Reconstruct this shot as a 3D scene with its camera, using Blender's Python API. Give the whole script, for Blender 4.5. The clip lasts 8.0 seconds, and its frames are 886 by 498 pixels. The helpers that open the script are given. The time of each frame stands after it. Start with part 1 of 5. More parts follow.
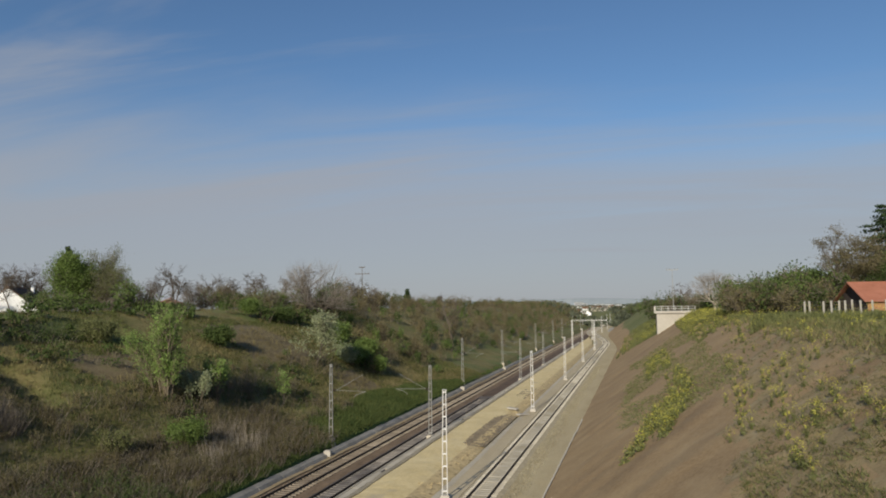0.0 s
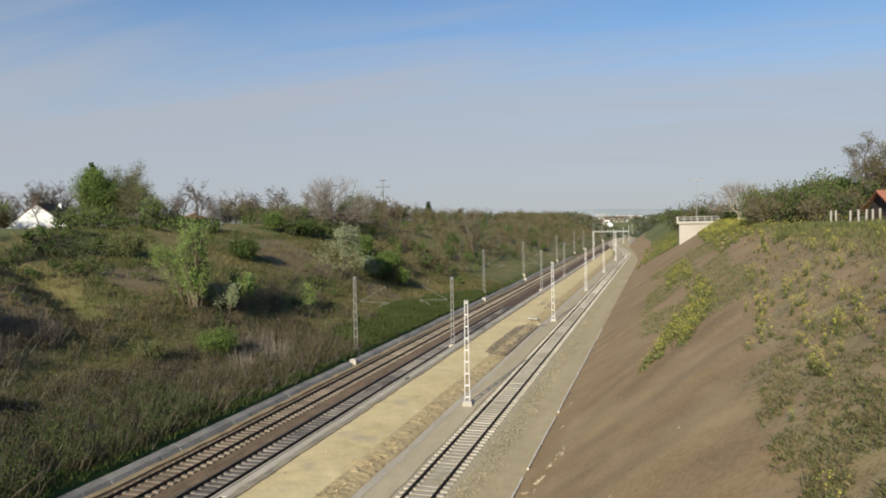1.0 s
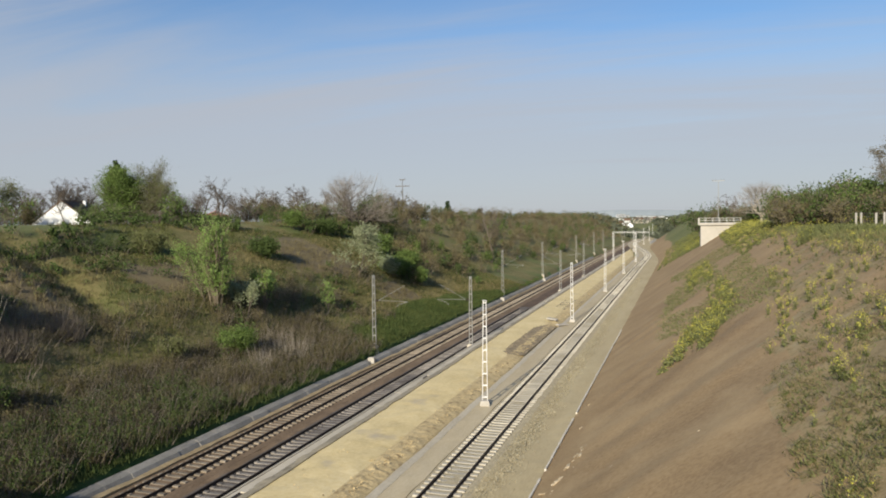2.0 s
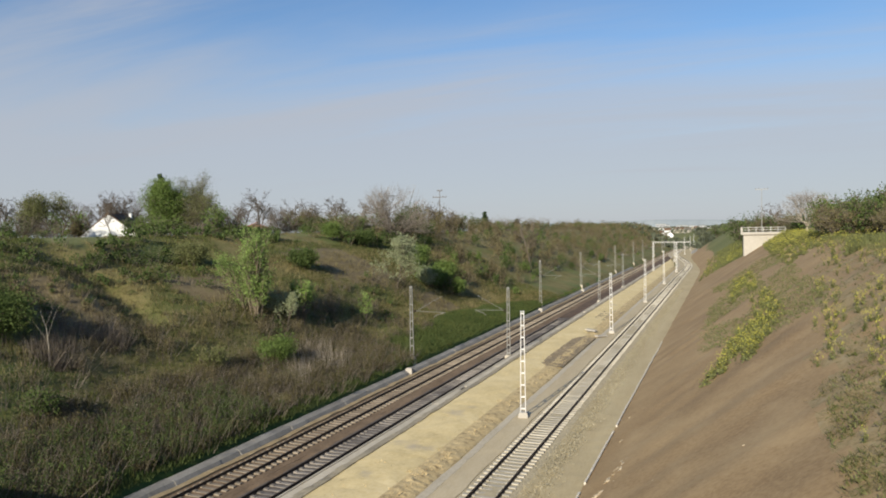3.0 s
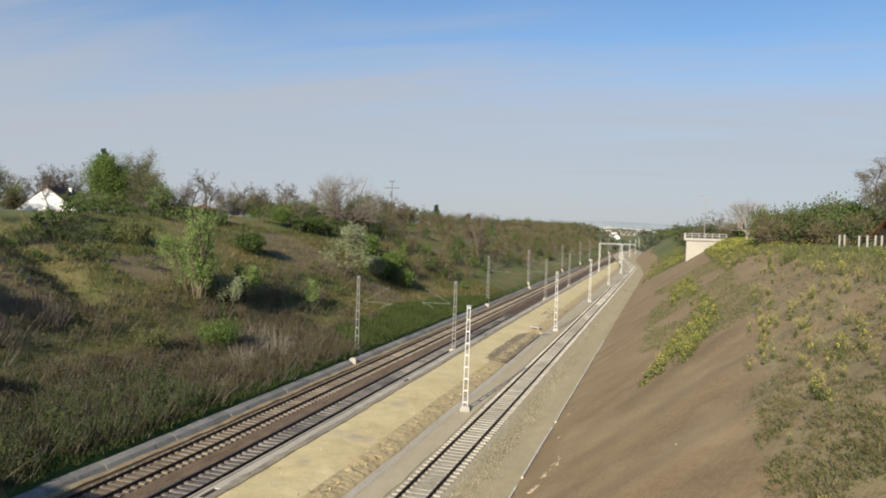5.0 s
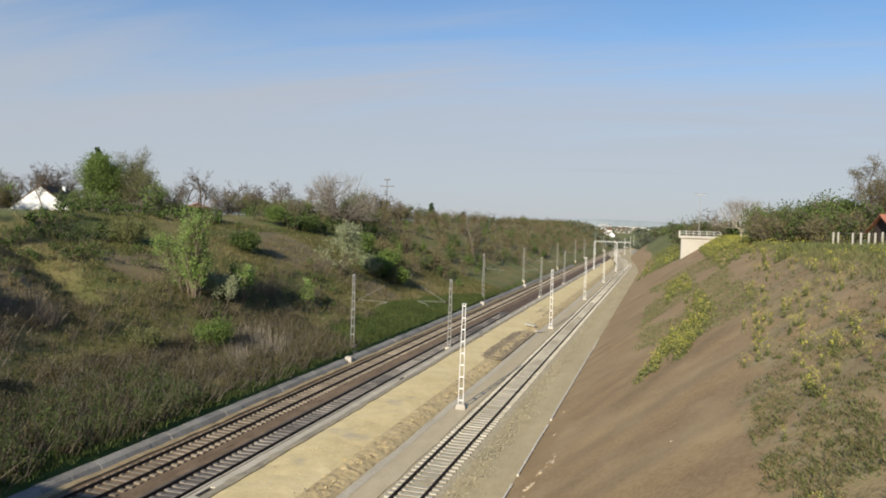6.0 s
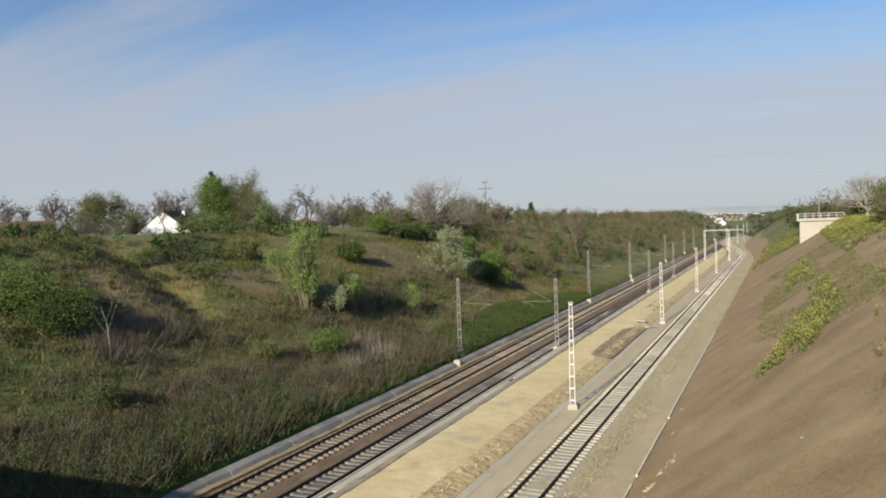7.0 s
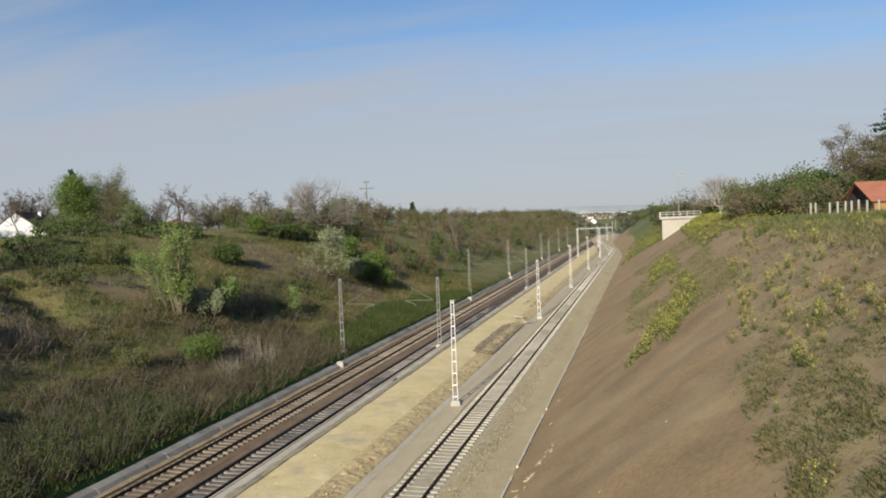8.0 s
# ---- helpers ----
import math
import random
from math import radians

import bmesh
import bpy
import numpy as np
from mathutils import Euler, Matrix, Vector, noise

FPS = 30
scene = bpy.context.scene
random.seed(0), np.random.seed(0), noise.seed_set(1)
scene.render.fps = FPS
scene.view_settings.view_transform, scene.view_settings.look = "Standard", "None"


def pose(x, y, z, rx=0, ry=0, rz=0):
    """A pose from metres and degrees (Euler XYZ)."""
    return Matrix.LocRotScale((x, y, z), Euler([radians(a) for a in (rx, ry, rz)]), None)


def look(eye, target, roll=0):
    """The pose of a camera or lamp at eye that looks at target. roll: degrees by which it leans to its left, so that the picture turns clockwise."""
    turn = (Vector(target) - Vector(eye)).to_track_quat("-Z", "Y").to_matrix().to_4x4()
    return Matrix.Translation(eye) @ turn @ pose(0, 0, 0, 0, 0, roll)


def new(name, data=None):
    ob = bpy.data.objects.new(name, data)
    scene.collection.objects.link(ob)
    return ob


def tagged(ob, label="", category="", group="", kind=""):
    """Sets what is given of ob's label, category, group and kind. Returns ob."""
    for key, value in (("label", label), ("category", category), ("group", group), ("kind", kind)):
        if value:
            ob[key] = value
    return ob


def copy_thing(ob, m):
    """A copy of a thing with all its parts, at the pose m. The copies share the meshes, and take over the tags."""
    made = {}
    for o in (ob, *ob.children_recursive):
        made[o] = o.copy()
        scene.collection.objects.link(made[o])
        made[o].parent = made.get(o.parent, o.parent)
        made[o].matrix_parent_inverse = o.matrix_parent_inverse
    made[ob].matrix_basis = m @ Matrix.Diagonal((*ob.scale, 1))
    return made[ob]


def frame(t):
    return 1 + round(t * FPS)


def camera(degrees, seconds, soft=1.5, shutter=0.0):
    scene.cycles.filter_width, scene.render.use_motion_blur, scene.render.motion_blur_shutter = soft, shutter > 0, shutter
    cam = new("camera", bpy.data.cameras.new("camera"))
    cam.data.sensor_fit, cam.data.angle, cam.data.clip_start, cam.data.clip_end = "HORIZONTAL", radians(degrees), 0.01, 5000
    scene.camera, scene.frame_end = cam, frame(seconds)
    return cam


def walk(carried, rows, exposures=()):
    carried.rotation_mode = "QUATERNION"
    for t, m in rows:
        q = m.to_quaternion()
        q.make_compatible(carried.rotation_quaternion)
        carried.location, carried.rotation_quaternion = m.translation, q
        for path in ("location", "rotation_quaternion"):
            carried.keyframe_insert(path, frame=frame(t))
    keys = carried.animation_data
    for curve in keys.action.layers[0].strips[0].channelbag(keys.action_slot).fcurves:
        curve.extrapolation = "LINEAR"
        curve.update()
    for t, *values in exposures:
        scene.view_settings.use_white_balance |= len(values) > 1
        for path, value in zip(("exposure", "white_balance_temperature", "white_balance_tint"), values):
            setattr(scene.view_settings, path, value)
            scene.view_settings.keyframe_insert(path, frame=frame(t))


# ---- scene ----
# camera: stands on a bridge over a railway cutting and turns; y runs along the tracks, z = 0 is the new track's bed
EYE = Vector((0.0, 0.0, 14.2))


def gaze(yaw, pitch, roll):
    a, b = radians(yaw), radians(pitch)
    return look(EYE, EYE + Vector((-math.sin(a) * math.cos(b), math.cos(a) * math.cos(b), math.sin(b))) * 100, roll)


cam = camera(64.06, 8.0, soft=1.9)
walk(cam, [
    (0.0, gaze(15.52, 4.51, -0.73)),
    (0.1, gaze(16.05, 3.64, -1.03)),
    (0.2, gaze(16.10, 2.64, -1.50)),
    (0.3, gaze(16.01, 1.59, -1.95)),
    (0.4, gaze(15.50, 0.00, -1.96)),
    (0.5, gaze(14.76, -1.27, -1.96)),
    (0.7, gaze(14.77, -1.76, -1.34)),
    (1.0, gaze(17.34, -2.53, -1.23)),
    (1.2, gaze(18.62, -2.86, -1.90)),
    (2.3, gaze(19.24, -2.47, -0.27)),
    (2.5, gaze(20.28, -2.46, -0.54)),
    (3.0, gaze(21.87, -1.63, -1.09)),
    (3.5, gaze(23.43, -1.52, -1.66)),
    (4.0, gaze(24.31, -1.69, -1.63)),
    (4.5, gaze(23.62, -2.40, -0.07)),
    (4.8, gaze(19.93, -2.28, 1.26)),
    (5.0, gaze(17.81, -2.23, 1.76)),
    (5.2, gaze(16.65, -2.33, 2.25)),
    (6.3, gaze(18.65, -2.40, 0.67)),
    (6.5, gaze(20.71, -2.41, -0.07)),
    (7.0, gaze(25.64, -2.17, -2.08)),
    (7.3, gaze(25.40, -2.35, -2.41)),
    (7.5, gaze(23.70, -2.28, -2.84)),
    (7.8, gaze(18.32, -2.08, -2.53)),
    (8.0, gaze(16.12, -2.56, -2.41)),
], exposures=((0.0, -0.12), (0.5, 0.13), (1.0, 0.24), (2.4, 0.33), (7.5, 0.36), (8.0, 0.27)))

# ---- world and sun: low late-afternoon sun from behind and to the left, thin high cloud ----
TO_SUN = Vector((-0.14, -2.2, 1.0)).normalized()
SUN_EL = math.asin(TO_SUN.z)
SUN_AZ = math.atan2(TO_SUN.x, TO_SUN.y)

world = bpy.data.worlds.new("world")
scene.world = world
world.use_nodes = True
wt = world.node_tree
wt.nodes.clear()


wn = wt.nodes.new


def wmath(op, a, b):
    n = wn("ShaderNodeMath")
    n.operation = op
    for i, v in enumerate((a, b)):
        if isinstance(v, (int, float)):
            n.inputs[i].default_value = v
        else:
            wt.links.new(v, n.inputs[i])
    return n.outputs[0]


sky = wn("ShaderNodeTexSky")
sky.sky_type, sky.sun_disc, sky.sun_elevation, sky.sun_rotation = "NISHITA", False, SUN_EL, SUN_AZ
sky.air_density, sky.dust_density, sky.ozone_density = 1.0, 0.4, 4.0
tc = wn("ShaderNodeTexCoord")
sep = wn("ShaderNodeSeparateXYZ")
wt.links.new(tc.outputs["Generated"], sep.inputs[0])
up = wmath("MAXIMUM", sep.outputs[2], 0.0)
lift = wmath("ADD", up, 0.12)
comb = wn("ShaderNodeCombineXYZ")
wt.links.new(wmath("DIVIDE", sep.outputs[0], lift), comb.inputs[0])
wt.links.new(wmath("DIVIDE", sep.outputs[1], lift), comb.inputs[1])
mp = wn("ShaderNodeMapping")
mp.inputs["Rotation"].default_value = (0, 0, 0.75)
mp.inputs["Scale"].default_value = (0.42, 2.0, 1.0)
wt.links.new(comb.outputs[0], mp.inputs[0])
n1 = wn("ShaderNodeTexNoise")
n1.inputs["Scale"].default_value = 0.9
n1.inputs["Detail"].default_value = 7.0
n1.inputs["Roughness"].default_value = 0.55
n1.inputs["Distortion"].default_value = 0.6
wt.links.new(mp.outputs[0], n1.inputs[0])
cl = wn("ShaderNodeMapRange")
cl.interpolation_type = "SMOOTHSTEP"
cl.inputs["From Min"].default_value = 0.53
cl.inputs["From Max"].default_value = 0.78
cl.inputs["To Max"].default_value = 0.42
wt.links.new(n1.outputs[0], cl.inputs["Value"])
# a veil of haze that thickens towards the horizon
veil = wn("ShaderNodeMapRange")
veil.interpolation_type = "SMOOTHSTEP"
veil.inputs["From Min"].default_value = 0.33
veil.inputs["From Max"].default_value = 0.12
veil.inputs["To Min"].default_value = 0.0
veil.inputs["To Max"].default_value = 0.86
streak = wmath("MULTIPLY", wmath("SUBTRACT", n1.outputs[0], 0.5), 0.25)
# the veil is thinner towards the east, on the right of the line
east = wmath("MULTIPLY", wmath("MAXIMUM", wmath("ADD", sep.outputs[0], 0.25), 0.0), 0.045)
wt.links.new(wmath("ADD", wmath("SUBTRACT", up, streak), east), veil.inputs["Value"])
both = wmath("MAXIMUM", veil.outputs[0], 0.0)
cover = wmath("SUBTRACT", 1.0, wmath("MULTIPLY", wmath("SUBTRACT", 1.0, both), wmath("SUBTRACT", 1.0, cl.outputs[0])))
mix = wn("ShaderNodeMix")
mix.data_type = "RGBA"
wt.links.new(cover, mix.inputs["Factor"])
tint = wn("ShaderNodeMix")
tint.data_type, tint.blend_type = "RGBA", "MULTIPLY"
tint.inputs["Factor"].default_value = 1.0
wt.links.new(sky.outputs[0], tint.inputs["A"])
tint.inputs["B"].default_value = (0.84, 0.93, 0.99, 1)
wt.links.new(tint.outputs["Result"], mix.inputs["A"])
mix.inputs["B"].default_value = (3.82, 4.0, 4.42, 1)
bg = wn("ShaderNodeBackground")
bg.inputs["Strength"].default_value = 0.1
wt.links.new(mix.outputs["Result"], bg.inputs[0])
wo = wn("ShaderNodeOutputWorld")
wt.links.new(bg.outputs[0], wo.inputs[0])

sun = new("sun", bpy.data.lights.new("sun", "SUN"))
sun.data.energy, sun.data.angle, sun.data.color = 5.0, radians(0.53), (1.0, 0.9, 0.72)
sun.matrix_world = look((0, 0, 60), Vector((0, 0, 60)) - TO_SUN)

# ---- materials ----


def material(name, colours, scale=1.0, rough=0.85, metal=0.0, bump=0.3, fine=12.0, spots=None, space="Position", stretch=(1, 1, 1), island=0.0, thin=0.0, piece=0.0, specular=0.3):
    """Two scales of noise over a ramp of colours, with relief. island and piece: how far leaves and pieces differ in brightness. thin: light through a leaf."""
    m = bpy.data.materials.new(name)
    m.use_nodes = True
    nt = m.node_tree
    nt.nodes.clear()
    nd, ln = nt.nodes.new, nt.links.new
    out, bs = nd("ShaderNodeOutputMaterial"), nd("ShaderNodeBsdfPrincipled")
    if space == "Position":
        co = nd("ShaderNodeNewGeometry").outputs["Position"]
    else:
        co = nd("ShaderNodeTexCoord").outputs["Object"]
    mpn = nd("ShaderNodeMapping")
    mpn.inputs["Scale"].default_value = stretch
    ln(co, mpn.inputs[0])
    big, small = nd("ShaderNodeTexNoise"), nd("ShaderNodeTexNoise")
    for n, s, d in ((big, scale, 5.0), (small, scale * fine, 4.0)):
        n.inputs["Scale"].default_value = s
        n.inputs["Detail"].default_value = d
        n.inputs["Roughness"].default_value = 0.62
        ln(mpn.outputs[0], n.inputs[0])
    add = nd("ShaderNodeMath")
    add.operation = "MULTIPLY_ADD"
    ln(small.outputs[0], add.inputs[0])
    add.inputs[1].default_value = 0.5
    sc = nd("ShaderNodeMath")
    sc.operation = "MULTIPLY"
    sc.inputs[1].default_value = 0.5
    ln(big.outputs[0], sc.inputs[0])
    ln(sc.outputs[0], add.inputs[2])
    ramp = nd("ShaderNodeValToRGB")
    el = ramp.color_ramp.elements
    while len(el) < len(colours):
        el.new(0.5)
    for i, c in enumerate(colours):
        el[i].position = 0.33 + 0.34 * i / max(1, len(colours) - 1)
        el[i].color = (*c, 1)
    ln(add.outputs[0], ramp.inputs[0])
    col = ramp.outputs[0]
    if spots:
        sp, (sc_, lo, hi) = nd("ShaderNodeTexNoise"), spots[1]
        sp.inputs["Scale"].default_value = sc_
        sp.inputs["Detail"].default_value = 6.0
        ln(mpn.outputs[0], sp.inputs[0])
        mr = nd("ShaderNodeMapRange")
        mr.inputs["From Min"].default_value, mr.inputs["From Max"].default_value = lo, hi
        ln(sp.outputs[0], mr.inputs["Value"])
        mx = nd("ShaderNodeMix")
        mx.data_type = "RGBA"
        ln(mr.outputs[0], mx.inputs["Factor"])
        ln(col, mx.inputs["A"])
        mx.inputs["B"].default_value = (*spots[0], 1)
        col = mx.outputs["Result"]
    vary = None
    if island:
        vary, amount = nd("ShaderNodeNewGeometry").outputs["Random Per Island"], island
    elif piece:
        vary, amount = nd("ShaderNodeObjectInfo").outputs["Random"], piece
    if vary is not None:
        hv = nd("ShaderNodeHueSaturation")
        vr = nd("ShaderNodeMapRange")
        vr.inputs["To Min"].default_value, vr.inputs["To Max"].default_value = 1 - amount, 1 + amount
        ln(vary, vr.inputs["Value"])
        ln(vr.outputs[0], hv.inputs["Value"])
        ln(col, hv.inputs["Color"])
        col = hv.outputs[0]
    ln(col, bs.inputs["Base Color"])
    bs.inputs["Roughness"].default_value = rough
    bs.inputs["Metallic"].default_value = metal
    bs.inputs["Specular IOR Level"].default_value = specular
    if bump:
        bp = nd("ShaderNodeBump")
        bp.inputs["Strength"].default_value = bump
        bp.inputs["Distance"].default_value = 0.06
        ln(add.outputs[0], bp.inputs["Height"])
        ln(bp.outputs[0], bs.inputs["Normal"])
    if thin:
        tr, ms = nd("ShaderNodeBsdfTranslucent"), nd("ShaderNodeMixShader")
        ln(col, tr.inputs[0])
        ms.inputs[0].default_value = thin
        ln(bs.outputs[0], ms.inputs[1])
        ln(tr.outputs[0], ms.inputs[2])
        ln(ms.outputs[0], out.inputs[0])
    else:
        ln(bs.outputs[0], out.inputs[0])
    return m


M_SOIL = material("bare_soil", [(0.225, 0.15, 0.078), (0.315, 0.222, 0.118), (0.39, 0.285, 0.158)], 0.16, bump=0.35, fine=30, spots=((0.40, 0.295, 0.165), (0.3, 0.52, 0.8)))
M_BANK = material("rough_bank", [(0.08, 0.086, 0.024), (0.136, 0.128, 0.042), (0.205, 0.172, 0.072), (0.122, 0.14, 0.038)], 0.3, bump=0.8, fine=9, spots=((0.12, 0.145, 0.046), (0.12, 0.48, 0.64)))
M_MEADOW = material("meadow", [(0.10, 0.12, 0.036), (0.15, 0.16, 0.056), (0.22, 0.2, 0.085)], 0.05, bump=0.5, fine=25)
M_SAND = material("sand", [(0.54, 0.43, 0.215), (0.655, 0.535, 0.29), (0.72, 0.605, 0.36)], 0.25, bump=0.4, fine=14, spots=((0.47, 0.40, 0.28), (0.35, 0.62, 0.74)))
M_CUT = material("cut_earth", [(0.36, 0.275, 0.148), (0.5, 0.395, 0.215), (0.62, 0.5, 0.285)], 0.8, bump=0.8, fine=9, spots=((0.22, 0.16, 0.085), (2.4, 0.56, 0.7)))
M_GRIT = material("fine_grit", [(0.36, 0.29, 0.17), (0.44, 0.365, 0.22), (0.49, 0.42, 0.265)], 0.4, bump=0.35, fine=22, stretch=(1.5, 0.25, 1))
M_STRIP = material("grey_formation", [(0.385, 0.315, 0.205), (0.47, 0.395, 0.262), (0.535, 0.46, 0.32)], 0.4, bump=0.35, fine=22, stretch=(1.5, 0.3, 1))
M_BALLAST = material("new_ballast", [(0.33, 0.278, 0.182), (0.43, 0.37, 0.25), (0.51, 0.445, 0.315)], 2.2, bump=0.9, fine=6)
M_PEBBLE = material("spilled_ballast", [(0.19, 0.17, 0.115), (0.3, 0.27, 0.19), (0.4, 0.36, 0.265)], 2.0, bump=1.0, fine=5)
M_OLDBALLAST = material("old_ballast", [(0.105, 0.072, 0.044), (0.18, 0.126, 0.078), (0.265, 0.19, 0.122)], 1.2, bump=0.8, fine=9, stretch=(1, 0.4, 1))
M_OLDGREY = material("greyish_ballast", [(0.06, 0.05, 0.042), (0.125, 0.105, 0.088), (0.19, 0.165, 0.14)], 2.0, bump=0.8, fine=6)
M_BAREBED = material("bare_dark_bed", [(0.07, 0.045, 0.03), (0.115, 0.078, 0.052), (0.165, 0.118, 0.08)], 1.0, bump=0.8, fine=9, stretch=(1, 0.4, 1))
M_BAREBANK = material("bare_brown_bank", [(0.105, 0.084, 0.044), (0.15, 0.118, 0.064), (0.2, 0.16, 0.092), (0.13, 0.13, 0.05)], 0.5, bump=0.8, fine=9)
M_DRAIN = material("pale_drain_concrete", [(0.185, 0.177, 0.158), (0.25, 0.24, 0.218), (0.315, 0.305, 0.278)], 0.7, bump=0.4, fine=12, piece=0.14)
M_TROUGH = material("dusty_trough_concrete", [(0.2, 0.175, 0.13), (0.3, 0.265, 0.195), (0.42, 0.36, 0.25)], 0.9, bump=0.6, fine=8, stretch=(1, 0.4, 1))
M_STONEDUST = material("pale_stone_dust", [(0.38, 0.335, 0.255), (0.47, 0.42, 0.325), (0.54, 0.49, 0.39)], 0.5, bump=0.3, fine=16, stretch=(1, 0.4, 1))
M_GREYTWIG = material("pale_grey_twigs", [(0.17, 0.15, 0.128), (0.24, 0.215, 0.185), (0.31, 0.285, 0.25)], 1.0, bump=0.0, island=0.25)
M_HEM = material("dusty_white_geotextile", [(0.46, 0.43, 0.36), (0.58, 0.55, 0.48), (0.66, 0.63, 0.57)], 1.5, bump=0.3)
M_DUG = material("dark_dug_earth", [(0.15, 0.12, 0.078), (0.235, 0.19, 0.125), (0.33, 0.27, 0.18)], 1.0, bump=0.8, fine=9)
M_CREAM = material("pale_gravel", [(0.2, 0.15, 0.09), (0.33, 0.255, 0.145), (0.42, 0.34, 0.215)], 1.0, bump=0.8, fine=9)
M_CONCRETE = material("concrete", [(0.4, 0.355, 0.275), (0.49, 0.44, 0.35), (0.56, 0.51, 0.415)], 0.5, bump=0.25, fine=16, piece=0.08)
M_OLDCONC = material("weathered_concrete", [(0.10, 0.095, 0.082), (0.16, 0.15, 0.13), (0.225, 0.21, 0.18)], 0.7, bump=0.4, fine=12, piece=0.14)
M_WALLCONC = material("fresh_concrete", [(0.36, 0.335, 0.295), (0.42, 0.395, 0.35), (0.48, 0.455, 0.41)], 0.3, bump=0.12, fine=14)
M_SLEEPER = material("new_sleeper_concrete", [(0.37, 0.34, 0.28), (0.44, 0.41, 0.345), (0.5, 0.47, 0.4)], 1.5, bump=0.2, piece=0.12)
M_OLDSLEEPER = material("old_sleeper_concrete", [(0.16, 0.13, 0.1), (0.23, 0.195, 0.15), (0.3, 0.26, 0.205)], 1.5, bump=0.3, piece=0.25)
M_GREYSLEEPER = material("dusty_sleeper_concrete", [(0.15, 0.135, 0.118), (0.21, 0.19, 0.17), (0.27, 0.25, 0.222)], 1.5, bump=0.3, piece=0.25)
M_RAIL = material("dark_rail_steel", [(0.028, 0.02, 0.016), (0.045, 0.033, 0.026), (0.065, 0.048, 0.038)], 3.0, rough=0.65, metal=0.1, bump=0.1)
M_WHITE = material("white_painted_steel", [(0.52, 0.52, 0.51), (0.62, 0.62, 0.61), (0.7, 0.7, 0.69)], 2.0, rough=0.5, bump=0.05, space="Object")
M_GALV = material("weathered_galvanised_steel", [(0.2, 0.2, 0.19), (0.3, 0.3, 0.285), (0.4, 0.4, 0.38)], 2.0, rough=0.55, metal=0.15, bump=0.1, space="Object")
M_ROOFRED = material("orange_clay_tiles", [(0.24, 0.095, 0.06), (0.32, 0.132, 0.086), (0.38, 0.17, 0.118)], 0.8, bump=0.3)
M_ROOFBROWN = material("brown_clay_tiles", [(0.10, 0.06, 0.04), (0.16, 0.10, 0.065), (0.2, 0.13, 0.09)], 0.8, bump=0.3)
M_RENDERWHITE = material("white_render", [(0.72, 0.73, 0.74), (0.8, 0.81, 0.82), (0.85, 0.86, 0.86)], 0.5, bump=0.08)
M_TIMBER = material("brown_timber", [(0.055, 0.042, 0.04), (0.085, 0.066, 0.062), (0.115, 0.092, 0.085)], 1.2, bump=0.3, stretch=(1, 1, 0.2))
M_OCHRE = material("ochre_render", [(0.3, 0.15, 0.066), (0.36, 0.195, 0.09), (0.41, 0.24, 0.125)], 0.6, bump=0.15)
M_DARKGLASS = material("dark_window_glass", [(0.02, 0.022, 0.025), (0.03, 0.033, 0.037)], 1.0, rough=0.08, bump=0.0, specular=0.6)
M_BARK = material("grey_bark", [(0.07, 0.056, 0.043), (0.115, 0.094, 0.074), (0.17, 0.145, 0.118)], 2.0, bump=0.6, space="Object")
M_TWIG = material("bare_twigs", [(0.11, 0.09, 0.07), (0.16, 0.135, 0.107), (0.22, 0.19, 0.155)], 1.0, bump=0.0, island=0.25)
M_PALETWIG = material("pale_dead_twigs", [(0.3, 0.26, 0.2), (0.4, 0.35, 0.28), (0.48, 0.43, 0.36)], 1.0, bump=0.0, island=0.25)
M_LEAF = material("spring_leaves", [(0.09, 0.138, 0.034), (0.136, 0.2, 0.05), (0.19, 0.258, 0.075)], 0.5, bump=0.0, island=0.35, thin=0.3)
M_LEAFLIGHT = material("fresh_light_leaves", [(0.165, 0.25, 0.06), (0.23, 0.33, 0.09), (0.295, 0.4, 0.13)], 0.5, bump=0.0, island=0.25, thin=0.3)
M_UNDER = material("olive_brown_undergrowth", [(0.068, 0.062, 0.025), (0.102, 0.09, 0.037), (0.138, 0.12, 0.052)], 0.4, bump=0.0, island=0.4, thin=0.2)
M_LEAFPALE = material("silvery_leaves", [(0.22, 0.255, 0.14), (0.3, 0.335, 0.195), (0.38, 0.41, 0.26)], 0.5, bump=0.0, island=0.25, thin=0.3)
M_LEAFDARK = material("dark_leaves", [(0.045, 0.075, 0.021), (0.075, 0.112, 0.03), (0.112, 0.15, 0.045)], 0.5, bump=0.0, island=0.35, thin=0.2)
M_NEEDLE = material("conifer_needles", [(0.023, 0.044, 0.018), (0.039, 0.065, 0.026), (0.058, 0.085, 0.036)], 0.5, bump=0.0, island=0.3, thin=0.1)
M_BROWNLEAF = material("budding_brown_scrub", [(0.13, 0.108, 0.056), (0.18, 0.152, 0.08), (0.2, 0.188, 0.088)], 0.3, bump=0.0, island=0.35, thin=0.3)
M_DRY = material("dry_grass", [(0.163, 0.136, 0.06), (0.228, 0.192, 0.09), (0.292, 0.252, 0.128)], 0.2, bump=0.0, island=0.35, thin=0.35)
M_GRASS = material("green_grass", [(0.06, 0.072, 0.02), (0.096, 0.11, 0.03), (0.14, 0.15, 0.048)], 0.2, bump=0.0, island=0.4, thin=0.3)
M_YELLOW = material("yellow_blossom", [(0.48, 0.45, 0.06), (0.58, 0.55, 0.1), (0.66, 0.63, 0.17)], 1.0, bump=0.0, island=0.2, thin=0.3)
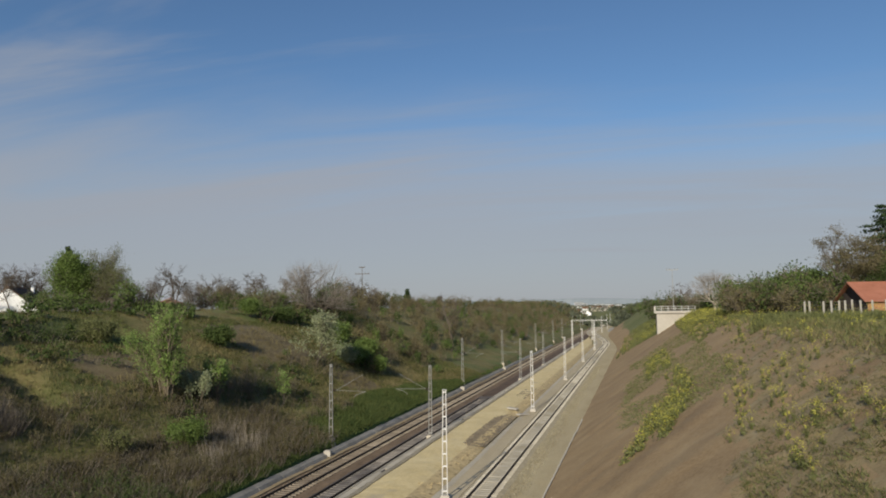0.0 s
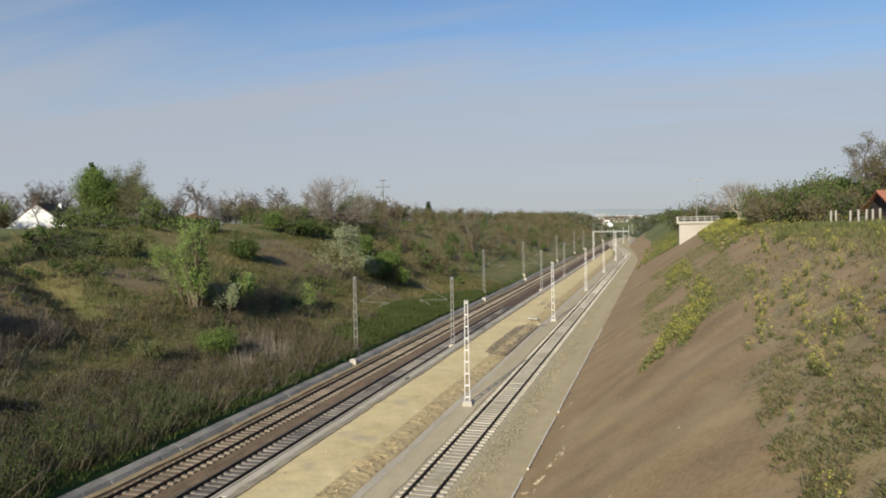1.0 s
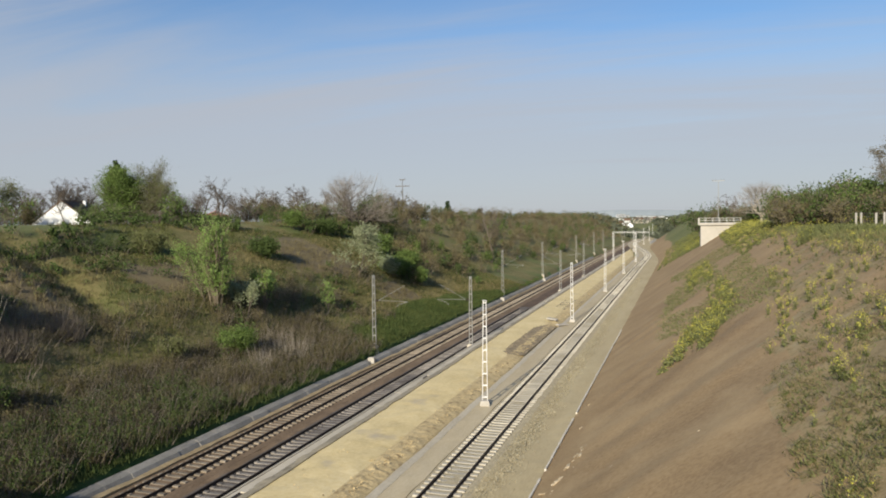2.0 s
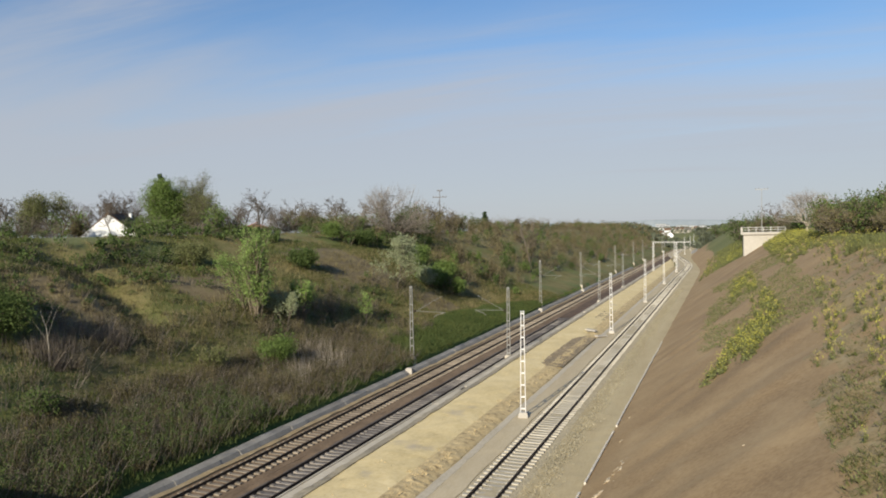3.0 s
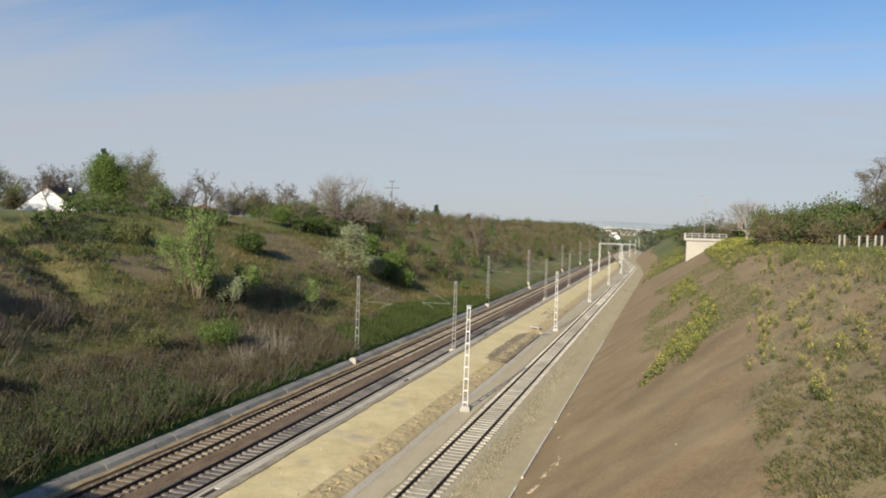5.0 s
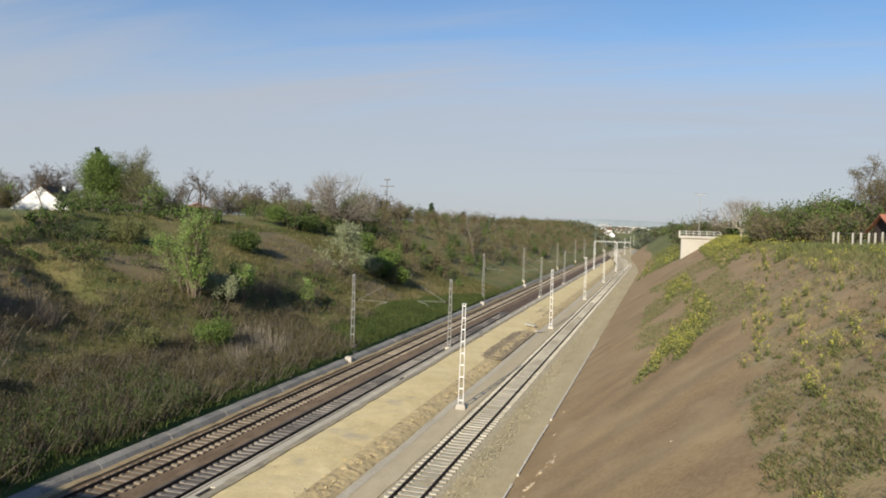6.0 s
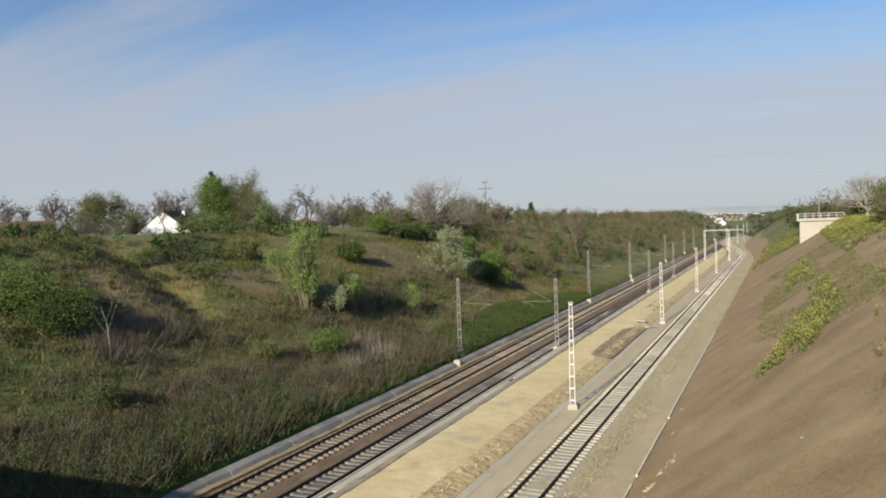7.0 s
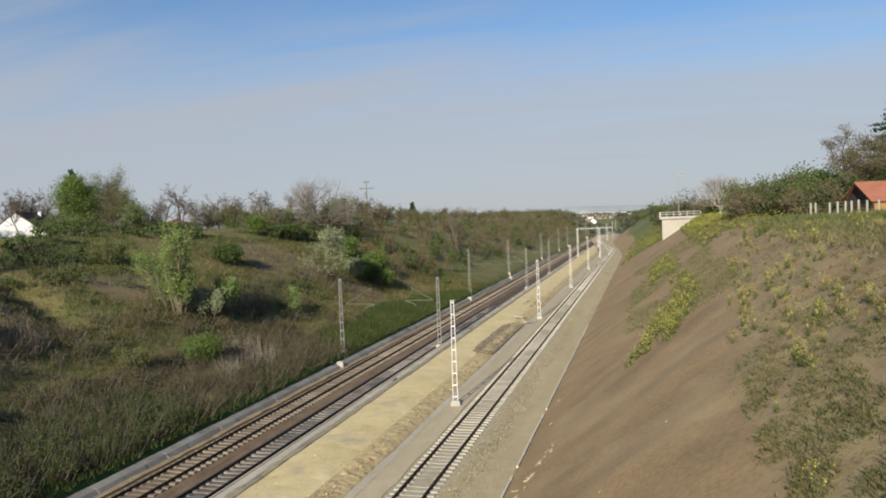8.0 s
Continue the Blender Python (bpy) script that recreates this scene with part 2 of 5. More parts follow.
M_TANTWIG = material("tan_scrub_twigs", [(0.15, 0.12, 0.085), (0.21, 0.172, 0.122), (0.28, 0.235, 0.17)], 1.0, bump=0.0, island=0.3)
M_WEED = material("greyish_weed_leaves", [(0.12, 0.135, 0.05), (0.165, 0.18, 0.07), (0.215, 0.225, 0.1)], 0.5, bump=0.0, island=0.3, thin=0.3)
# far woods: dark green greyed by distance haze within the colour itself
M_FARWOOD = material("hazy_dark_woods", [(0.055, 0.068, 0.045), (0.085, 0.098, 0.065), (0.12, 0.13, 0.09)], 0.02, bump=0.0, island=0.3)
M_WEEDY = material("weedy_soil", [(0.15, 0.13, 0.058), (0.25, 0.19, 0.096), (0.34, 0.262, 0.142), (0.175, 0.17, 0.066)], 0.8, bump=0.7, fine=8, spots=((0.34, 0.28, 0.17), (1.1, 0.56, 0.7)))
M_LUSH = material("lush_grass_blades", [(0.055, 0.085, 0.024), (0.085, 0.118, 0.035), (0.12, 0.15, 0.05)], 0.2, bump=0.0, island=0.35, thin=0.3)
M_LUSHGROUND = material("lush_turf", [(0.05, 0.09, 0.022), (0.075, 0.125, 0.03), (0.12, 0.135, 0.045)], 0.4, bump=0.6, fine=12)
M_STONE = material("pale_stone", [(0.36, 0.29, 0.19), (0.48, 0.4, 0.28), (0.58, 0.5, 0.38)], 2.0, bump=0.5, piece=0.15)

# ---- helpers for building ----


class Geo:
    """Collects vertices and faces for one mesh."""

    def __init__(self):
        self.v, self.f = [], []

    def box(self, x0, x1, y0, y1, z0, z1, m=None):
        b = len(self.v)
        pts = [(x, y, z) for z in (z0, z1) for x, y in ((x0, y0), (x1, y0), (x1, y1), (x0, y1))]
        self.v += [tuple(m @ Vector(p)) for p in pts] if m else pts
        self.f += [(b + 3, b + 2, b + 1, b), (b + 4, b + 5, b + 6, b + 7), (b, b + 1, b + 5, b + 4), (b + 1, b + 2, b + 6, b + 5), (b + 2, b + 3, b + 7, b + 6), (b + 3, b, b + 4, b + 7)]
        return self

    def slab(self, pts, thick):
        """A flat polygon pushed along a vector."""
        b, n = len(self.v), len(pts)
        d = Vector(thick)
        self.v += [tuple(p) for p in pts] + [tuple(Vector(p) + d) for p in pts]
        self.f += [tuple(range(b + n - 1, b - 1, -1)), tuple(range(b + n, b + 2 * n))]
        self.f += [(b + i, b + (i + 1) % n, b + n + (i + 1) % n, b + n + i) for i in range(n)]
        return self

    def tube(self, pts, radii, n=5):
        b = len(self.v)
        pts = [Vector(p) for p in pts]
        for i, p in enumerate(pts):
            d = (pts[min(i + 1, len(pts) - 1)] - pts[max(i - 1, 0)]).normalized()
            a = d.cross(Vector((0.31, 0.17, 0.93)) if abs(d.z) < 0.9 else Vector((1, 0.1, 0))).normalized()
            c = d.cross(a)
            for k in range(n):
                w = 2 * math.pi * k / n
                self.v.append(tuple(p + (a * math.cos(w) + c * math.sin(w)) * radii[i]))
        for i in range(len(pts) - 1):
            for k in range(n):
                q, r = b + i * n + k, b + i * n + (k + 1) % n
                self.f.append((q, r, r + n, q + n))
        self.f.append(tuple(range(b + n - 1, b - 1, -1)))
        self.f.append(tuple(range(b + (len(pts) - 1) * n, b + len(pts) * n)))
        return self

    def blade(self, p, q, w):
        """A thin three-sided spike from p to q."""
        b = len(self.v)
        p, q = Vector(p), Vector(q)
        d = (q - p).normalized()
        a = d.cross(Vector((0.3, 0.2, 0.9)) if abs(d.z) < 0.95 else Vector((1, 0, 0))).normalized() * w
        c = d.cross(a)
        self.v += [tuple(p + a), tuple(p - a * 0.5 + c * 0.87), tuple(p - a * 0.5 - c * 0.87), tuple(q)]
        self.f += [(b, b + 1, b + 3), (b + 1, b + 2, b + 3), (b + 2, b, b + 3)]
        return self

    def leaf(self, p, size, rng, flat=1.0):
        """A folded leaf clump of two triangles with a free turn."""
        b = len(self.v)
        a = Vector((rng.gauss(0, 1), rng.gauss(0, 1), rng.gauss(0, 1) * flat)).normalized()
        c = a.cross(Vector((rng.gauss(0, 1), rng.gauss(0, 1), rng.gauss(0, 1)))).normalized()
        p = Vector(p)
        self.v += [tuple(p - a * size), tuple(p + c * size * 0.6), tuple(p + a * size), tuple(p - c * size * 0.6 + a.cross(c) * size * 0.35)]
        self.f += [(b, b + 1, b + 2), (b, b + 2, b + 3)]
        return self

    def mesh(self, name, mat, smooth=False):
        me = bpy.data.meshes.new(name)
        me.from_pydata(self.v, [], self.f)
        me.materials.append(mat)
        if smooth:
            me.polygons.foreach_set("use_smooth", [True] * len(me.polygons))
        me.update()
        return me


def part(name, geo, mat, parent=None, label="", smooth=False):
    ob = new(name, geo.mesh(name, mat, smooth) if isinstance(geo, Geo) else geo)
    ob.parent = parent
    return tagged(ob, label)


def thing(name, label, category, group="", kind="", at=None):
    ob = new(name)
    ob.empty_display_size = 0.2
    if at:
        ob.location = at
    return tagged(ob, label, category, group, kind)


def smooth01(a, b, x):
    t = min(1.0, max(0.0, (x - a) / (b - a)))
    return t * t * (3 - 2 * t)


def shift(y):
    """The new track swings left onto the old alignment far along the line."""
    return -11.65 * smooth01(245, 380, y)


def line(y):
    """The cutting runs straight, then swings left in the distance."""
    return -0.0006 * max(0.0, y - 470) ** 2 if y < 580 else -7.26 - 0.132 * (y - 580)


def toe_shift(y):
    """The foot of the right slope follows the new track."""
    return -7.5 * smooth01(215, 345, y)


RIGHT_TOE, LEFT_TOE = -7.4, -30.9


def ground_z(x, y):
    """The height of the ground sheet."""
    s = x - line(y)
    fade = 1 - smooth01(560, 900, y)
    near = 1 - smooth01(150, 400, abs(y) + abs(s) * 0.5)
    if s - toe_shift(y) > RIGHT_TOE - 0.7:
        s -= toe_shift(y)
        top = 13.05 - 0.007 * max(0, min(y, 200)) + 0.25 * noise.noise((x * 0.03, y * 0.03, 4)) + 0.012 * max(0.0, s - 14)
        top = top * (0.2 + 0.8 * fade)
        z = 0.67 * (s - RIGHT_TOE) - 0.15 + near * 0.22 * noise.noise((x * 0.11, y * 0.05, 1.7)) * min(1, max(0, s - RIGHT_TOE) * 0.3)
        u, w = 0.54 * x - 0.84 * y, 0.84 * x + 0.54 * y
        z += near * min(1, max(0, s - RIGHT_TOE) * 0.3) * (0.16 * noise.noise((u * 0.35, w * 0.07, 6)) + 0.07 * noise.noise((u * 1.1, w * 0.16, 2)))
        k = 1.2
        h = max(0.0, min(1.0, 0.5 + 0.5 * (z - top) / k))
        return z + (top - z) * h - k * h * (1 - h) + near * 0.07 * noise.noise((x * 0.7, y * 0.4, 3))
    if s < LEFT_TOE:
        d = LEFT_TOE - s
        top = (13.9 + 0.4 * noise.noise((x * 0.02, y * 0.02, 9)) - 0.004 * max(0, y - 60)) * (0.2 + 0.8 * fade) + 0.7 * (1 - smooth01(20, 60, y))
        z = 0.25 + 0.46 * d - 1.1 * math.exp(-((d - 8) / 5) ** 2) + 0.6 * noise.noise((x * 0.09, y * 0.04, 5)) * min(1, d * 0.2) + 0.16 * noise.noise((x * 0.3, y * 0.2, 2)) * min(1, d * 0.3)
        # a gully that runs up the bank beside a bare spur, and a step below the edge of the plateau
        z += smooth01(11, 17, d) * (1 - smooth01(27, 31, d)) * (0.55 * math.exp(-((y - 42) / 3.0) ** 2) - 1.1 * math.exp(-((y - 47 - 0.12 * (d - 21)) / 2.2) ** 2))
        z -= 0.8 * math.exp(-((d - 25.5) / 2.2) ** 2) * smooth01(46, 52, y) * (1 - smooth01(62, 70, y))
        k = 2.0
        h = max(0.0, min(1.0, 0.5 + 0.5 * (z - top) / k))
        return z + (top - z) * h - k * h * (1 - h)
    return -0.75


def steps(spans):
    out = []
    for a, b, d in spans:
        n = max(1, round((b - a) / d))
        out += [a + (b - a) * i / n for i in range(n)]
    return out + [spans[-1][1]]


def sheet(name, xs, ys, zf, mats, pick, parent=None):
    """A grid of ground, each face with the material that pick names."""
    v = [(x, y, zf(x, y)) for y in ys for x in xs]
    n = len(xs)
    f = [(j * n + i, j * n + i + 1, (j + 1) * n + i + 1, (j + 1) * n + i) for j in range(len(ys) - 1) for i in range(n - 1)]
    me = bpy.data.meshes.new(name)
    me.from_pydata(v, [], f)
    for m in mats:
        me.materials.append(m)
    me.polygons.foreach_set("material_index", [pick((xs[i] + xs[i + 1]) / 2, (ys[j] + ys[j + 1]) / 2) for j in range(len(ys) - 1) for i in range(n - 1)])
    me.polygons.foreach_set("use_smooth", [True] * len(f))
    me.update()
    ob = new(name, me)
    ob.parent = parent
    return ob


# ---- the ground: one sheet with the cutting in it ----
def lush(d, y):
    """Where fresh green turf grows along the foot of the left bank."""
    return -0.3 < d < 0.2 + 1.4 * (1 - smooth01(45, 60, y)) + 5.6 * smooth01(52, 74, y) * (1 - smooth01(104, 135, y)) + 0.9 * noise.noise((y * 0.2, d * 0.4, 3)) and 27 < y < 190


def bare_bank(x, y):
    """Where the left bank lies bare and brown."""
    w = 0.45 * noise.noise((x * 0.25, y * 0.25, 14)) + 0.25 * noise.noise((x * 0.8, y * 0.8, 4))
    spots = ((-50.5, 87, 5.5, 8.0), (-49.0, 41.5, 4.5, 3.0), (-39.5, 96, 2.4, 5.0), (-49.0, 58, 3.0, 5.0))
    return any(((x - a) / p) ** 2 + ((y - b) / q) ** 2 < 1 + w * 1.6 for a, b, p, q in spots)


def ground_pick(x, y):
    s = x - line(y)
    if s - toe_shift(y) > RIGHT_TOE - 0.3:
        s -= toe_shift(y)
        wob = 2.2 * noise.noise((x * 0.2, y * 0.12, 7))
        if s > max(3.2, 0.105 * y) + 0.35 * wob + 0.9 * noise.noise((x * 0.9, y * 0.9, 3)) and 5 < y < 120 and s < 11.5 and noise.noise((x * 0.5, y * 0.35, 6)) > -0.25 + 0.012 * max(0, y - 30):
            return 3
        return 2 if s > 11.5 + wob * 0.5 or y > 420 or (y > 176 + 4 * wob and s > -1.5 + wob) else 0
    if lush(LEFT_TOE - s, y):
        return 4
    if s > -60 and bare_bank(x, y):
        return 5
    if s > -61 + 3 * noise.noise((x * 0.05, y * 0.05, 8)):
        return 1
    return 2


XS = steps([(-4600, -800, 500), (-800, -160, 80), (-160, -76, 7), (-76, -64, 2), (-64, -30.9, 0.7), (-30.9, -16.4, 3.625), (-16.4, 16, 0.5), (16, 40, 3), (40, 120, 10), (120, 800, 85), (800, 4600, 500)])
YS = steps([(-400, -40, 60), (-40, 10, 5), (10, 130, 0.8), (130, 260, 2.0), (260, 500, 5), (500, 1000, 25), (1000, 4900, 300)])
ground = sheet("ground", XS, YS, ground_z, [M_SOIL, M_BANK, M_MEADOW, M_WEEDY, M_LUSHGROUND, M_BAREBANK], ground_pick)
tagged(ground, "cutting with bare brown slope, scrubby bank and meadow", "ground", kind="structure")

# ---- the bed of the cutting: strips side by side ----
BED_YS = steps([(-30, 15, 5), (15, 120, 0.7), (120, 260, 2), (260, 620, 8)])


def strip(name, x0, x1, z0, mat, label, left=None, right=None, n=8, rough=0.03, edge=0.0, crown=0.0, kind="structure", y0=-30, y1=620):
    xs = [x0 + (x1 - x0) * i / n for i in range(n + 1)]

    def zf(t, y):
        w = (t - x0) / (x1 - x0)
        e = edge * (1 - min(1.0, 6 * min(w, 1 - w)))
        return z0 + crown * math.sin(math.pi * w) - e + rough * noise.noise((t * 1.3, y * 0.8, z0)) + rough * noise.noise((t * 0.3, y * 0.15, z0 + 5)) * 1.5

    v = []
    rows = [y for y in BED_YS if y0 <= y <= y1]
    for y in rows:
        a = x0 + line(y) + (left(y) if left else 0)
        b = max(a + 0.2, x1 + line(y) + (right(y) if right else 0))
        for i, t in enumerate(xs):
            jag = 0.12 * noise.noise((t, y * 0.5, 11)) if i in (0, n) else 0
            v.append((a + (b - a) * i / n + jag, y, zf(t, y)))
        v.append((b, y, z0 - 0.9))
        v.append((a, y, z0 - 0.9))
    c = n + 3
    f = []
    for j in range(len(rows) - 1):
        for i in range(c):
            k = (i + 1) % c
            f.append((j * c + i, j * c + k, (j + 1) * c + k, (j + 1) * c + i))
    me = bpy.data.meshes.new(name)
    me.from_pydata(v, [], f)
    me.materials.append(mat)
    me.update()
    return tagged(new(name, me), label, "ground", kind=kind)


strip("ballast_bed", -29.35, -25.9, -0.527, M_OLDBALLAST, "rust-brown ballast under the old far track", rough=0.025)
strip("gravel_edge", -29.75, -29.25, -0.42, M_CREAM, "pale cream gravel edge beside the old track", rough=0.06, n=3)
strip("ballast_bed", -25.95, -25.0, -0.52, M_OLDBALLAST, "rust-brown ballast between the two old tracks", rough=0.06, n=5)
strip("ballast_bed", -25.05, -22.35, -0.34, M_OLDGREY, "grey-brown ballast under the dusty old track", rough=0.05, y1=112)
strip("ballast_bed", -25.05, -22.1, -0.38, M_BAREBED, "dark brown bed where the old track was lifted", rough=0.05, y0=112)
strip("sand_berm", -21.35, -16.85, 0.12, M_SAND, "yellow sand berm between old and new tracks", rough=0.05, n=22, edge=0.1, crown=0.18, right=shift, y1=330)
strip("formation_strip", -15.7, -13.6, -0.2, M_STRIP, "pale grey compacted strip beside the new track", rough=0.03, left=shift, right=shift, n=8)
strip("formation_strip", -10.7, -7.1, -0.22, M_GRIT, "beige compacted service path at the slope's foot", rough=0.04, n=12, left=shift, right=toe_shift)
strip("ballast_bed", -13.75, -10.2, -0.162, M_BALLAST, "light grey-beige new ballast bed", left=shift, right=shift, rough=0.025, n=14, edge=0.12, crown=0.02)
strip("compacted_edge", -15.55, -15.05, -0.185, M_STONEDUST, "pale grey compacted band below the dug edge", left=shift, right=shift, rough=0.035, n=4)
strip("cable_trough", -21.42, -20.95, 0.2, M_TROUGH, "dusty concrete cable trough half under sand", rough=0.05, n=5, y1=250)

# ---- tracks ----
SLEEPER_STEP = 0.6


def rail_geo(x, z, off, y0, y1):
    """A flat-bottomed rail: foot, web and head as one section, swept along the line."""
    sec = [(-0.075, 0), (0.075, 0), (0.07, 0.02), (0.012, 0.04), (0.012, 0.12), (0.037, 0.135), (0.037, 0.165), (0.025, 0.172), (-0.025, 0.172), (-0.037, 0.165), (-0.037, 0.135), (-0.012, 0.12), (-0.012, 0.04), (-0.07, 0.02)]
    g = Geo()
    ys = steps([(y0, 200, 20), (200, y1, 6)]) if y1 > 220 else [y0, y1]
    n = len(sec)
    for y in ys:
        g.v += [(x + a + off(y), y, z + b) for a, b in sec]
    for j in range(len(ys) - 1):
        g.f += [(j * n + i, j * n + (i + 1) % n, (j + 1) * n + (i + 1) % n, (j + 1) * n + i) for i in range(n)]
    g.f += [tuple(range(n)), tuple(range((len(ys) - 1) * n + n - 1, (len(ys) - 1) * n - 1, -1))]
    return g


def sleeper_mesh(long=1.0):
    """A concrete sleeper, thinner in the middle, with sloping sides and rail seats."""
    g = Geo()
    for x0, x1, h in ((-1.22, -0.5, 0.21), (-0.5, 0.5, 0.17), (0.5, 1.22, 0.21)):
        b = len(g.v)
        g.v += [(x * long, y, z) for x in (x0, x1) for y, z in ((-0.15, 0), (0.15, 0), (0.11, h), (-0.11, h))]
        g.f += [(b, b + 1, b + 5, b + 4), (b + 1, b + 2, b + 6, b + 5), (b + 2, b + 3, b + 7, b + 6), (b + 3, b, b + 4, b + 7), (b + 3, b + 2, b + 1, b), (b + 4, b + 5, b + 6, b + 7)]
    return g


def track(x, z, off, mat, label, y0, count, y_end, rails=(-0.75, 0.75), long=1.0):
    t = thing("railway_track", label, "railway track", at=(x, 0, z))
    for r in rails:
        part("rail", rail_geo(r, 0.2, off, y0, y_end), M_RAIL, t)
    sg = sleeper_mesh(long)
    me = sg.mesh("sleeper", mat)
    rng = random.Random(int(abs(x) * 10))
    far = Geo()
    i = 0
    while y0 + i * SLEEPER_STEP < y_end:
        y = y0 + i * SLEEPER_STEP
        a = math.atan2(off(y + 1) - off(y - 1), 2) + rng.gauss(0, 0.006)
        m = pose(off(y) + rng.gauss(0, 0.012), y + rng.gauss(0, 0.012), rng.gauss(0, 0.006), 0, 0, -math.degrees(a))
        if i < count:
            s = new("sleeper", me)
            s.parent = t
            s.matrix_local = m
        else:
            b = len(far.v)
            far.v += [tuple(m @ Vector(p)) for p in sg.v]
            far.f += [tuple(b + k for k in f) for f in sg.f]
        i += 1
    tagged(part("far_sleeper_row", far, mat, t), kind="stuff")
    return t


track(-12.1, -0.3, lambda y: line(y) + shift(y), M_SLEEPER, "new railway track with pale concrete sleepers", -12, 300, 560)
track(-27.7, -0.65, line, M_OLDSLEEPER, "old railway track with dark rails and weathered sleepers", -12, 300, 560)
track(-23.75, -0.49, line, M_GREYSLEEPER, "dusty old track beside a concrete kerb", -12, 200, 108, (-0.75, 0.75), 0.82)

# ---- drain, kerb ----
drain = tagged(new("drain_channel"), "weathered grey concrete drain wall at the bank's foot", "drain", kind="structure")
rng = random.Random(3)
dg = Geo()
sec = [(-0.42, -0.6), (0.46, -0.6), (0.4, -0.3), (0.2, -0.02), (-0.1, 0.08), (-0.36, 0.1), (-0.42, 0.04)]
for yy in (0.004, 1.996):
    dg.v += [(a, yy, b) for a, b in sec]
k = len(sec)
dg.f += [(i, (i + 1) % k, k + (i + 1) % k, k + i) for i in range(k)] + [tuple(range(k)), tuple(range(2 * k - 1, k - 1, -1))]
dmesh = dg.mesh("drain_slab", M_DRAIN)
y = -14.0
while y < 250:
    o = new("drain_slab", dmesh)
    o.parent = drain
    o.matrix_local = pose(-30.25 + line(y) + rng.gauss(0, 0.03), y, -0.2 + rng.gauss(0, 0.01), 0, rng.gauss(0, 0.5), rng.gauss(0, 0.3))
    y += 2.0

kerb = tagged(new("platform_kerb"), "pale concrete kerb between old track and sand", "kerb", kind="structure")
kg = Geo()
kg.box(-0.35, 0.35, 0.01, 3.99, -0.9, 0.0).box(-0.35, -0.24, 0.01, 3.99, 0.0, 0.06)
kmesh = kg.mesh("kerb_slab", M_CONCRETE)
y = -12.0
i = 0
while y < 260:
    if i % 7 != 3:
        o = new("kerb_slab", kmesh)
    else:
        c = Geo()
        c.box(-0.35, 0.0, 0.01, 3.99, -0.9, 0.0).box(-0.35, -0.24, 0.01, 3.99, 0.0, 0.06).box(0.0, 0.35, 0.01, 1.3, -0.9, 0.0).box(0.0, 0.35, 2.6, 3.99, -0.9, 0.0)
        o = new("kerb_slab", c.mesh("kerb_slab", M_CONCRETE))
    o.parent = kerb
    if i % 7 == 3:
        # added dark block imitates the shade inside the open drain slot
        part("drain_grate", Geo().box(0.0, 0.34, 1.32, 2.58, -0.5, -0.06), M_RAIL, o, "dark block for the shade inside a kerb drain opening")
    o.matrix_local = pose(-21.72 + line(y), y, 0.2 + rng.gauss(0, 0.012))
    y += 4.0
    i += 1

# ragged cut face between the sand berm and the grey strip
cut = Geo()
ys = steps([(-12, 16, 1.0), (16, 110, 0.2), (110, 250, 1.0)])
CUT_SEC = ((-1.5, 0.02), (-1.25, 0.14), (-1.0, 0.16), (-0.75, 0.14), (-0.5, 0.09), (-0.28, 0.02), (-0.08, -0.05), (0.15, -0.15), (0.4, -0.4))
for yy in ys:
    q = noise.noise((yy * 0.9, 1.3, 0)) * 0.14 + noise.noise((yy * 0.2, 4.3, 0)) * 0.2
    deep = 0.5 + 0.5 * noise.noise((yy * 0.12, 2.2, 5))
    for k, (a, b) in enumerate(CUT_SEC):
        mid = math.sin(math.pi * k / (len(CUT_SEC) - 1))
        tooth = 0.5 * noise.noise((yy * 1.3 + a * 1.6, a * 1.1, 8)) + 0.6 * noise.noise((yy * 3.1 - a * 2.0, a * 3.1, 2)) + 0.5 * noise.noise((yy * 0.35, a * 2.0, 1))
        cut.v.append((-15.8 + a + q * mid + 0.1 * mid * noise.noise((yy * 2.7, k * 1.7, 3)), yy, b + 0.15 * mid * (0.1 + deep) * tooth))
n = len(CUT_SEC)
for j in range(len(ys) - 1):
    for i in range(n - 1):
        cut.f.append((j * n + i, j * n + i + 1, j * n + n + 1 + i, j * n + n + i))
tagged(part("berm_edge", cut, M_CUT), "ragged dug edge of the sand berm", "ground", kind="structure")

# clods along the dug edge and scattered over the sand
clods = Geo()
rng = random.Random(15)
for _ in range(2600):
    yy = 17 + 120 * rng.random() ** 1.5
    if noise.noise((yy * 0.22, 3, 1)) < -0.1:
        continue
    if rng.random() < 0.75:
        xx = -16.6 + rng.gauss(0, 0.35)
    else:
        xx = -21.2 + 5.6 * rng.random()
    w = min(1.0, max(0.0, (xx + 21.35) / 4.5))
    clods.leaf((xx + line(yy), yy, 0.13 + 0.18 * math.sin(math.pi * w)), 0.025 + 0.07 * rng.random() ** 2, rng)
tagged(part("earth_clods", clods, M_CUT), "loose earth clods along the dug edge of the sand", "earth", kind="stuff")

# band of spilled ballast beside the new track
spill = Geo()
rng = random.Random(8)
for _ in range(14000):
    yy = 17 + 150 * rng.random() ** 1.6
    xx = -9.75 + rng.gauss(0, 0.42) + 0.25 * noise.noise((0, yy * 0.3, 2))
    spill.leaf((xx + line(yy), yy, -0.19 + 0.03 * rng.random()), 0.03 + 0.05 * rng.random(), rng)
tagged(part("spilled_ballast", spill, M_PEBBLE), "band of loose dark ballast stones", "gravel", kind="stuff")

